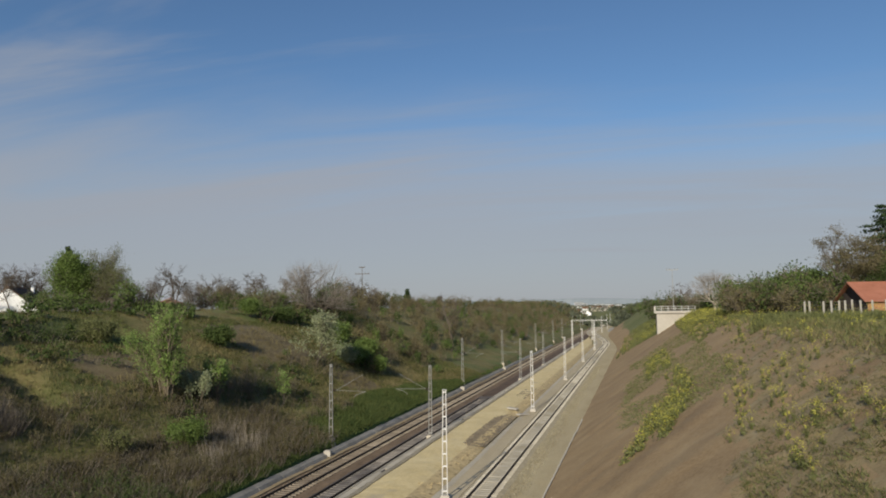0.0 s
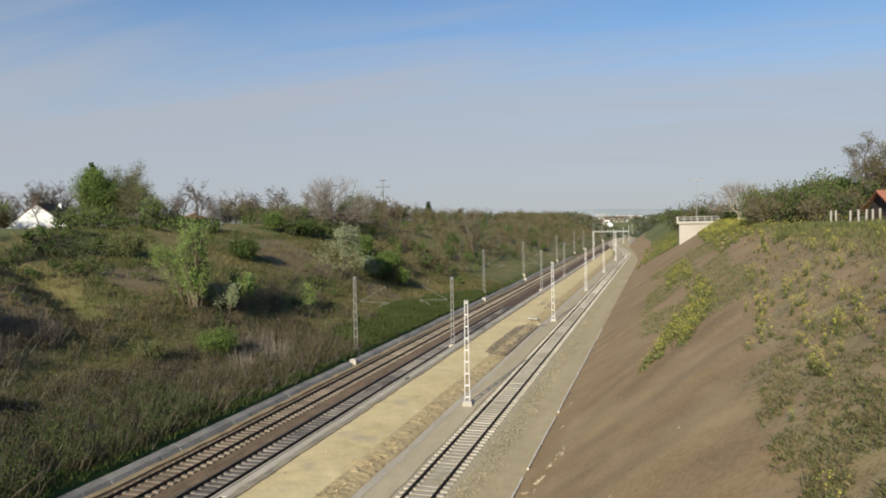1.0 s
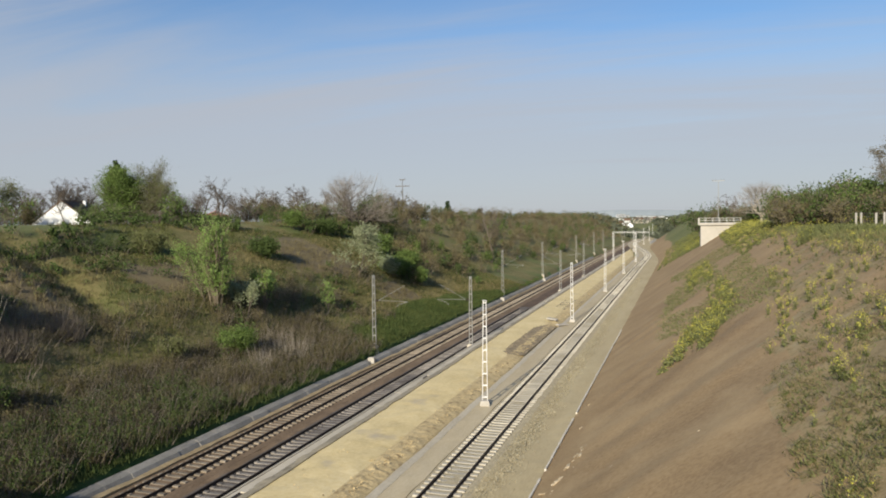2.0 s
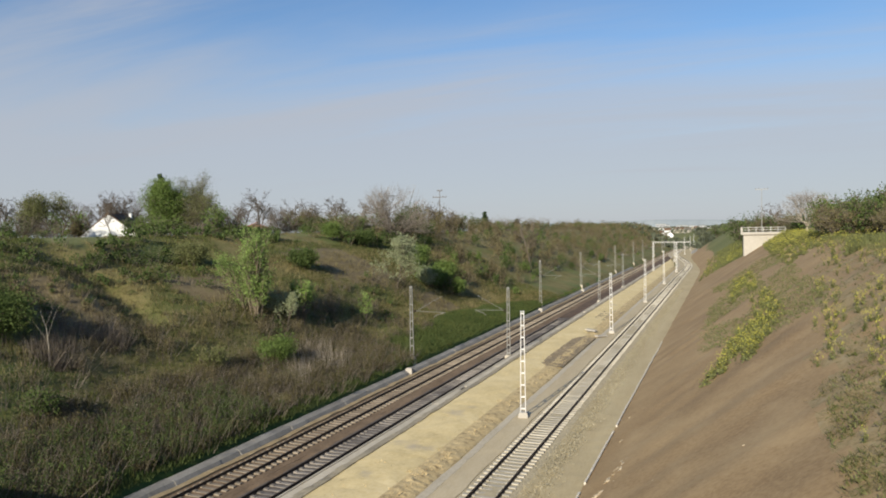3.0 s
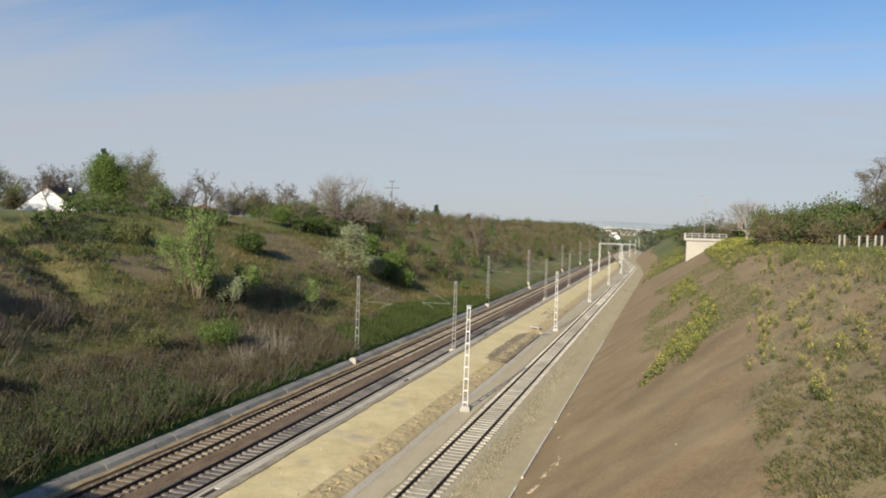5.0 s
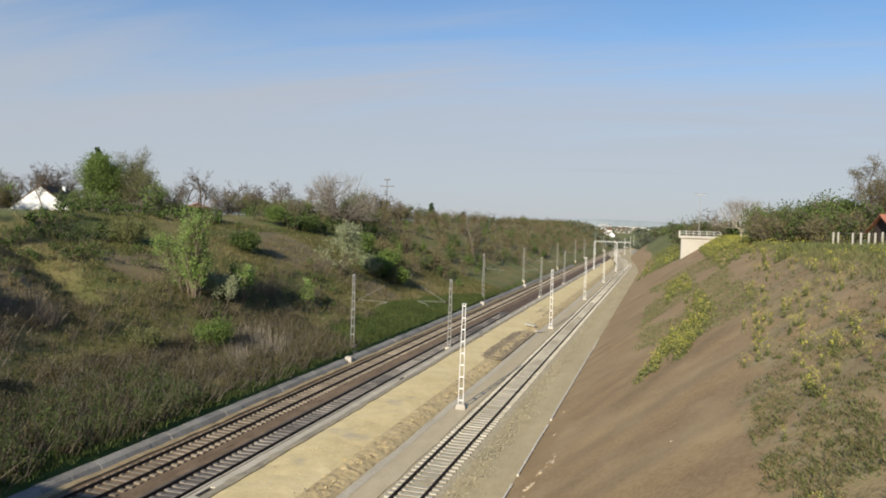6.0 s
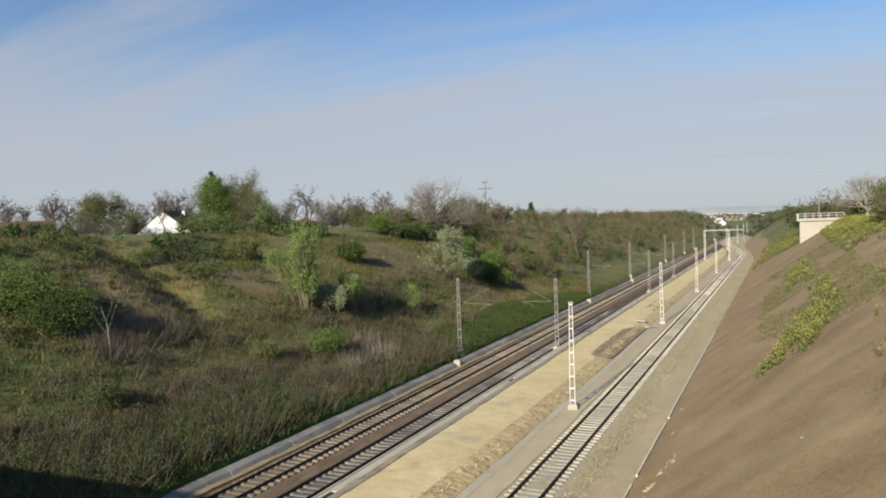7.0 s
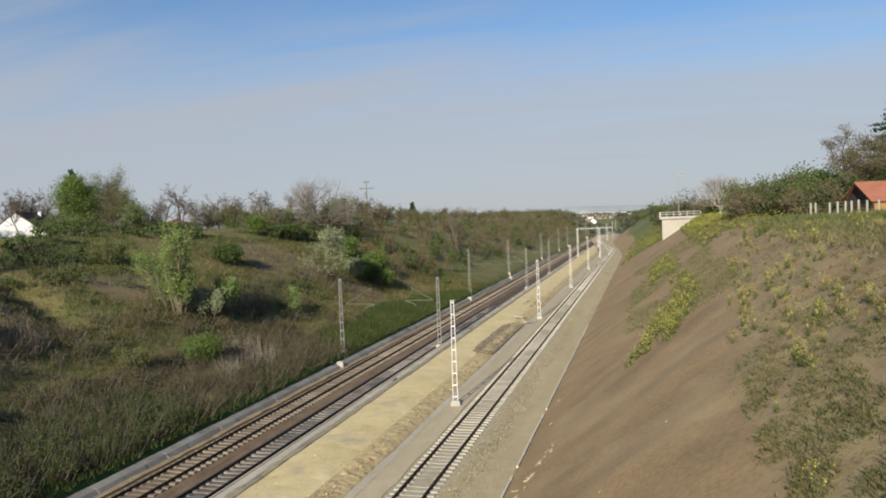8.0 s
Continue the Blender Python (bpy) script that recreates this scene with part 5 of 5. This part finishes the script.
put(conifer("pine_tree", "tall dark pine behind the timber house", 187, 15.6, 5.0, gap=0.2, taper=0.5), x, y)
x, y = polar(17.2, 108)
put(tree("leafing_tree", "green leafing tree behind the timber house", "tree", 188, 8.2, spread=0.85, trunk=0.4, levels=3, leaf=M_LEAFDARK, leaf_n=8, leaf_size=0.12, puff=0.5, fork=4, stems=2), x, y)
x, y = polar(12.6, 112)
put(tree("leafing_tree", "dark olive tree at the end of the hedge", "tree", 189, 6.2, spread=0.85, trunk=0.4, levels=3, leaf=M_LEAFDARK, leaf_n=7, leaf_size=0.12, puff=0.5, fork=4, stems=2), x, y)
x, y = polar(13.6, 110)
put(tree("leafing_tree", "tall half-bare tree with small brown leaves", "tree", 88, 12.4, spread=0.75, trunk=0.5, levels=4, leaf=M_BROWNLEAF, leaf_n=1, leaf_size=0.12, puff=0.3, fork=3), x, y)
x, y = polar(15.6, 112)
put(tree("leafing_tree", "broad olive-brown tree above the timber house", "tree", 89, 11.0, spread=0.9, trunk=0.4, levels=3, leaf=M_BROWNLEAF, leaf_n=8, leaf_size=0.12, puff=0.5, fork=4), x, y)

# scrub that covers the far part of the bank: too dense to count
rs = np.random.RandomState(4)


def scrub(name, label, spots, mat, twig_mat, leaf_n, size, seed, hi=(1.0, 2.6), wid=0.9, twigs=10, leaf_flat=0.9):
    r = np.random.RandomState(seed)
    LP, LS, P, Q = [], [], [], []
    for x, y in spots:
        z = ground_z(x, y)
        h = r.uniform(*hi)
        w = h * wid * r.uniform(0.6, 1.1)
        if leaf_n:
            m = int(leaf_n * r.uniform(0.5, 1.4))
            d = r.normal(size=(m, 3))
            d /= np.linalg.norm(d, axis=1, keepdims=True)
            rad = r.uniform(0.35, 1.0, (m, 1)) ** 0.6 * (0.75 + 0.35 * np.sin(d[:, :1] * 7 + d[:, 1:2] * 5 + x))
            q = d * rad * np.array([w * 0.6, w * 0.6, h * 0.55]) + np.array([x, y, z + h * 0.5])
            LP.append(q[q[:, 2] > z - 0.2])
            LS.append(size * r.uniform(0.6, 1.4, len(LP[-1])))
        for _ in range(twigs):
            a = r.normal(size=2) * w * 0.22
            b = a * 2.0 + r.normal(size=2) * w * 0.15
            P.append((x + a[0], y + a[1], z - 0.1))
            Q.append((x + b[0], y + b[1], z + h * r.uniform(0.6, 1.15)))
    t = thing(name, label, "scrub", kind="stuff")
    if LP:
        raw("foliage", leaf_cloud(np.concatenate(LP), np.concatenate(LS), seed), mat, t)
    if P:
        raw("stems", blades(P, Q, [0.02] * len(P)), twig_mat, t)
    return t


def bank_spots(n, seed, y0, y1, d0, d1, keep=None):
    """Random places on the left bank, d metres up from its foot."""
    r = np.random.RandomState(seed)
    out = []
    while len(out) < n:
        y = y0 + (y1 - y0) * r.rand()
        d = d0 + (d1 - d0) * r.rand()
        x = LEFT_TOE - d + line(y)
        if keep is None or keep(x, y, d):
            out.append((x, y))
    return out


def patchy(seed, low, f=0.06):
    return lambda x, y, d: noise.noise((x * f, y * f, seed)) > low


dense = lambda x, y, d: d > 9 - 0.02 * (y - 100) and noise.noise((x * 0.07, y * 0.05, 3)) > -0.25
scrub("scrub", "brown budding scrub covering the bank", bank_spots(620, 5, 100, 640, 5, 36, dense), M_BROWNLEAF, M_TANTWIG, 215, 0.14, 5, (1.8, 5.0), 0.8, 22)
scrub("scrub", "green bushes among brown scrub on the bank", bank_spots(400, 6, 95, 620, 6, 36, lambda x, y, d: dense(x, y, d) and noise.noise((x * 0.1, y * 0.1, 13)) > -0.05), M_LEAFDARK, M_TANTWIG, 300, 0.13, 6, (1.4, 3.8))
scrub("scrub", "fresh green bushes among scrub on the bank", bank_spots(150, 7, 100, 600, 4, 36, lambda x, y, d: dense(x, y, d) or d < 9), M_LEAF, M_TANTWIG, 260, 0.12, 7, (1.0, 2.6))
scrub("scrub", "brown twiggy scrub on the near bank", bank_spots(400, 8, 18, 96, 4.0, 15, patchy(21, -0.2)), M_BROWNLEAF, M_TWIG, 150, 0.045, 8, (0.6, 1.7), 1.3, 10)
scrub("scrub", "dark olive-brown tangled undergrowth at the bank's foot", bank_spots(800, 12, 17, 70, 0.3, 9, patchy(71, -0.4)), M_UNDER, M_TWIG, 150, 0.045, 12, (0.5, 1.5), 1.5, 14)
scrub("scrub", "pale dead stems standing on the near bank", bank_spots(60, 9, 20, 62, 3, 12, patchy(31, 0.0)), M_DRY, M_PALETWIG, 0, 0.08, 9, (0.9, 2.4), 0.8, 7)
scrub("scrub", "low green bushes scattered on the bank", bank_spots(70, 10, 25, 110, 8, 32, patchy(41, 0.1)), M_LEAFDARK, M_TANTWIG, 110, 0.11, 10, (0.5, 1.5), 1.5)
scrub("scrub", "dark low bushes along the top of the bank", bank_spots(90, 11, 40, 160, 27, 36, patchy(51, -0.1)), M_LEAFDARK, M_TWIG, 120, 0.15, 11, (0.6, 1.8), 1.4)


# made-up dark strip of bushes stands in for shade under the step
scrub("scrub", "dark bushes added as shade on the step below the plateau", bank_spots(45, 13, 47, 65, 25.0, 27.0), M_LEAFDARK, M_TWIG, 150, 0.07, 13, (0.6, 1.5), 1.4)
scrub("scrub", "grey leafless thicket beside the poplars", bank_spots(30, 14, 60, 73, 11.5, 15), M_BROWNLEAF, M_TANTWIG, 25, 0.05, 14, (0.8, 1.8), 1.0, 26)
scrub("scrub", "grey leafless thicket beside the dark bush", bank_spots(40, 15, 34.5, 42, 12, 15.5), M_BROWNLEAF, M_TWIG, 15, 0.05, 15, (0.8, 1.9), 1.0, 40)

scrub("scrub", "dark green thicket low on the near bank", bank_spots(380, 24, 16, 44, 0.5, 6.5, patchy(97, -0.35)), M_LEAFDARK, M_TWIG, 130, 0.05, 24, (0.7, 1.7), 1.2, 8)
scrub("scrub", "dark green low scrub on the upper bank", bank_spots(170, 18, 20, 46, 17, 29, patchy(91, -0.3)), M_LEAFDARK, M_TWIG, 120, 0.06, 18, (0.4, 1.1), 1.5, 8)
scrub("scrub", "olive weeds on the upper bank", bank_spots(120, 20, 20, 60, 16, 29, patchy(93, -0.2)), M_WEED, M_TANTWIG, 70, 0.06, 20, (0.3, 0.8), 1.6, 8)
scrub("scrub", "low brown scrub over the bare spur", bank_spots(120, 19, 35, 47, 12, 24), M_BROWNLEAF, M_TANTWIG, 90, 0.05, 19, (0.3, 0.9), 1.4, 12)


def brambles(label, spots, mat, seed, reach=(0.8, 2.2), per=7, w=0.012):
    """Long thin stems that arch over and lie against the bank."""
    r = np.random.RandomState(seed)
    P, Q, W = [], [], []
    for x, y in spots:
        z = ground_z(x, y)
        for _ in range(per):
            a, ln_ = r.uniform(-0.9, 0.9), r.uniform(*reach)
            way = np.array([0.6 * math.sin(a), math.cos(a) * (1 if r.rand() < 0.8 else -1)])
            h, flop = ln_ * r.uniform(0.35, 0.8), r.uniform(0.3, 1.0)
            o = r.normal(size=2) * 0.35
            pts = [np.array([x + o[0] + way[0] * ln_ * flop * u ** 1.6, y + o[1] + way[1] * ln_ * flop * u ** 1.6, z - 0.05 + h * math.sin(math.pi * 0.62 * u)]) for u in (0, 0.25, 0.5, 0.75, 1.0)]
            for k in range(4):
                P.append(pts[k])
                Q.append(pts[k] + (pts[k + 1] - pts[k]) * 1.12)
                W.append(w * (1 - 0.18 * k))
    t = thing("brambles", label, "brambles", kind="stuff")
    raw("stems", blades(P, Q, W), mat, t)
    return t


brambles("pale arching dead stems over the near bank", bank_spots(80, 16, 19, 62, 1.6, 9.5, patchy(81, 0.0)), M_PALETWIG, 16, w=0.009)
brambles("brown tangled stems over the near bank", bank_spots(200, 17, 19, 75, 3.0, 14, patchy(82, -0.1)), M_TWIG, 17, w=0.009)

# grass of the bank, kept as uncountable stuff
def grass(name, label, spots, mat, seed, h=(0.15, 0.5), per=5, w=0.02, lean=0.35, droop=0.25):
    r = np.random.RandomState(seed)
    base = np.array([(x, y, ground_z(x, y) - 0.03) for x, y in spots])
    P = np.repeat(base, per, 0)
    P[:, :2] += r.normal(size=(len(P), 2)) * droop
    hh = r.uniform(h[0], h[1], len(P))
    Q = P + np.stack([r.normal(size=len(P)) * lean * hh, r.normal(size=len(P)) * lean * hh, hh], 1)
    t = raw(name, flat_blades(P, Q, w * r.uniform(0.6, 1.4, len(P)), seed), mat)
    return tagged(t, label, "grass", kind="stuff")


def right_spots(n, seed, test):
    r = np.random.RandomState(seed)
    out = []
    while len(out) < n:
        y = 14 + 190 * r.rand() ** 2.2
        s = -6 + 21 * r.rand()
        if test(s, y, r.rand()):
            out.append((s, y))
    return out


grass("dry_grass", "tawny dry grass on the bank", bank_spots(11500, 21, 16, 140, 1.5, 33, lambda x, y, d: not lush(d, y) and (d < 23 or noise.noise((x * 0.4, y * 0.4, 77)) > 0.2) and (not bare_bank(x, y) or noise.noise((x * 1.3, y * 1.3, 7)) > -0.12) and noise.noise((x * 0.06, y * 0.06, 61)) > -0.25 + 0.75 * (1 - smooth01(7, 13, d)) * (1 - smooth01(50, 70, y))), M_DRY, 21, (0.15, 0.6), 5, 0.02)
grass("green_grass", "green grass on the bank", bank_spots(33000, 22, 16, 140, 0.2, 33, lambda x, y, d: not bare_bank(x, y) and noise.noise((x * 0.09, y * 0.09, 63)) > -0.32), M_GRASS, 22, (0.1, 0.4), 5, 0.022)
grass("green_grass", "lush green grass along the bank's foot", bank_spots(12000, 23, 16, 160, -0.3, 7, lambda x, y, d: lush(d, y)), M_LUSH, 23, (0.12, 0.4), 6, 0.022)


def veg(s, y, q):
    """Where weeds have taken the right slope: its upper part."""
    edge = max(3.2, 0.105 * y) + 0.7 * noise.noise((s * 0.3, y * 0.25, 4))
    return s > edge and s < 13.5 and q < 0.15 + 0.85 * (1 - smooth01(18, 44, y)) and noise.noise((s * 0.8, y * 0.5, 9)) > -0.18 - 0.2 * (s > 11)


grass("weeds", "low green weeds on the slope", right_spots(5200, 31, veg), M_WEED, 31, (0.05, 0.2), 7, 0.016, 1.0, 0.14)
grass("weeds", "dry tufts and litter on the slope", right_spots(7000, 32, veg), M_DRY, 32, (0.04, 0.18), 6, 0.013, 1.2, 0.16)
grass("weeds", "dark green tufts on the slope", right_spots(2300, 36, veg), M_GRASS, 36, (0.06, 0.22), 7, 0.018, 0.9, 0.12)
crest = lambda s, y, q: 10.2 + 0.6 * noise.noise((y * 0.2, 0, 5)) < s < 14
grass("weeds", "dry grass along the top of the slope", right_spots(2600, 33, crest), M_DRY, 33, (0.12, 0.4), 6, 0.02, 0.5, 0.25)
grass("weeds", "green weeds along the top of the slope", right_spots(2400, 34, crest), M_WEED, 34, (0.12, 0.5), 6, 0.02, 0.5, 0.25)


def rape_patch(s, y, q):
    low = abs(s - (0.0 + 0.2 * (y - 49))) < 1.6 and 48 < y < 62
    side = abs(s - 3.0) < 0.9 and 54 < y < 80 and q < 0.45
    high = 0.4 < s < 3.2 and 86 < y < 112 and q < 0.75
    d = 6.5 < s < 12.0 and 90 < y < 150 and q < 0.6
    e = 0.0 < s < 9 and 175 < y < 204
    return (low or side or high or d or e) and noise.noise((s * 0.9, y * 0.5, 12)) > -0.15


def thin_cover(s, y, q):
    return -2 < s < 7 and 52 < y < 125 and noise.noise((s * 0.3, y * 0.1, 22)) > -0.3 and q < 0.8


grass("weeds", "thin green growth on the bare slope", right_spots(5200, 35, thin_cover), M_WEED, 35, (0.06, 0.2), 6, 0.025, 0.8, 0.3)


def rape(spots, seed, hmin=0.35, hmax=0.75):
    """Upright stems with small leaves below and yellow blossom above: stems, leaves and blossom as three meshes."""
    r = np.random.RandomState(seed)
    P, Q, L, LS, F, FS = [], [], [], [], [], []
    for x, y in spots:
        z = ground_z(x, y)
        for _ in range(r.randint(3, 7)):
            h = r.uniform(hmin, hmax)
            o = r.normal(size=2) * 0.12
            tip = np.array([x + o[0] * 2, y + o[1] * 2, z + h])
            P.append((x + o[0], y + o[1], z - 0.05))
            Q.append(tip)
            for _ in range(6):
                L.append(np.array([x + o[0], y + o[1], z + h * r.uniform(0.1, 0.55)]) + r.normal(size=3) * 0.07)
                LS.append(r.uniform(0.06, 0.14))
            for _ in range(r.randint(1, 5)):
                F.append(tip + r.normal(size=3) * np.array([0.06, 0.06, 0.08]))
                FS.append(r.uniform(0.025, 0.05))
    return blades(P, Q, [0.008] * len(P)), leaf_cloud(np.array(L), LS, seed), leaf_cloud(np.array(F), FS, seed + 1)


patch = thing("rapeseed_patch", "patch of yellow flowering rapeseed on the slope", "flowers", kind="stuff")
st, lv, fl = rape(right_spots(1100, 41, rape_patch), 41)
raw("stems", st, M_GRASS, patch)
raw("leaves", lv, M_WEED, patch)
raw("blossom", fl, M_YELLOW, patch)


def single_rape(seed):
    t = thing("rapeseed_plant", "single yellow flowering rapeseed plant on the slope", "flower", "rapeseed plants on the slope")
    r = np.random.RandomState(seed)
    P, Q, L, F = [], [], [], []
    for _ in range(7):
        d = r.normal(size=2) * 0.16
        h = r.uniform(0.5, 1.0)
        P.append((0, 0, 0)), Q.append((d[0], d[1], h))
        for k in range(5):
            u = r.uniform(0.1, 0.6)
            L.append((d[0] * u + r.normal() * 0.06, d[1] * u + r.normal() * 0.06, h * u))
        for k in range(8):
            F.append((d[0] + r.normal() * 0.045, d[1] + r.normal() * 0.045, h + r.uniform(-0.14, 0.06)))
    tagged(raw("stalk", blades(P, Q, [0.012] * len(P)), M_GRASS, t), kind="stuff")
    tagged(raw("foliage", leaf_cloud(np.array(L), r.uniform(0.035, 0.08, len(L)), seed), M_WEED, t), kind="stuff")
    tagged(raw("blossom", leaf_cloud(np.array(F), r.uniform(0.016, 0.034, len(F)), seed), M_YELLOW, t), kind="stuff")
    return t


plants = [single_rape(91 + i) for i in range(4)]
put(plants[0], 3.7, 18.4)
put(plants[1], 5.0, 41.0)
put(plants[2], 6.6, 44.0)
put(plants[3], 8.0, 46.5)
for s, y in right_spots(150, 43, lambda s, y, q: 24 < y < 110 and s > max(3.6, 0.095 * y) and s < 13 and noise.noise((s * 0.35, y * 0.12, 17)) > -0.12):
    put_copy(plants[RNG.randrange(4)], s, y, RNG.random() * 360, 0.6 + 0.5 * RNG.random())

# woods and gardens round the far town
rw = np.random.RandomState(77)
wp, wsz = [], []
for _ in range(900):
    az, r = rw.uniform(-13, 4), (900 + 1200 * rw.rand() if rw.rand() < 0.6 else 430 + 260 * rw.rand())
    x, y = polar(az, r)
    z = ground_z(x, y)
    h = rw.uniform(4, 8) if r > 800 else rw.uniform(2, 4.2)
    q = rw.normal(size=(44, 3)) * np.array([h * 0.55, h * 0.55, h * 0.26]) + np.array([x, y, z + h * 0.45])
    wp.append(q)
    wsz.append(rw.uniform(0.55, 1.4, 44))
tagged(raw("far_woods", leaf_cloud(np.concatenate(wp), np.concatenate(wsz), 77), M_FARWOOD), "dark belts of trees round the far town", "woods", kind="stuff")

# grass over the far right bank behind the abutment
rb = np.random.RandomState(55)
spots = [(x, y) for x, y in zip(rb.uniform(-3, 13, 5000), rb.uniform(174, 260, 5000)) if noise.noise((x * 0.3, y * 0.1, 2)) > -0.3]
grass("weeds", "yellow-green weeds over the bank behind the abutment", [(x + line(y), y) for x, y in spots], M_WEED, 56, (0.2, 0.6), 4, 0.05, 0.5, 0.4)

# weeds and rapeseed along the fence
rf = np.random.RandomState(66)
spots = [polar(a, r) for a, r in zip(rf.uniform(8, 19.5, 2600), rf.uniform(70, 84, 2600))]
grass("weeds", "tall green weeds along the post fence", spots, M_WEED, 67, (0.2, 0.75), 5, 0.03, 0.5, 0.3)
hedge_rape = thing("rapeseed_patch", "yellow rapeseed growing along the post fence", "flowers", kind="stuff")
st, lv, fl = rape([polar(a, r) for a, r in zip(rf.uniform(7, 19, 60), rf.uniform(70, 79, 60))], 68, 0.6, 1.3)
raw("stems", st, M_GRASS, hedge_rape)
raw("leaves", lv, M_WEED, hedge_rape)
raw("blossom", fl, M_YELLOW, hedge_rape)
far_rape = thing("rapeseed_patch", "yellow-green rapeseed over the bank behind the abutment", "flowers", kind="stuff")
st, lv, fl = rape([(x, y) for x, y in zip(rf.uniform(-6, 8, 420), rf.uniform(174, 250, 420))], 69, 0.5, 1.1)
raw("stems", st, M_GRASS, far_rape)
raw("leaves", lv, M_WEED, far_rape)
raw("blossom", fl, M_YELLOW, far_rape)
crest_rape = thing("rapeseed_patch", "bright yellow rapeseed along the slope's top by the abutment", "flowers", kind="stuff")
st, lv, fl = rape([(x, y) for x, y in zip(rf.uniform(7, 13, 420), rf.uniform(118, 163, 420))], 70, 0.4, 0.9)
raw("stems", st, M_GRASS, crest_rape)
raw("leaves", lv, M_WEED, crest_rape)
raw("blossom", fl, M_YELLOW, crest_rape)
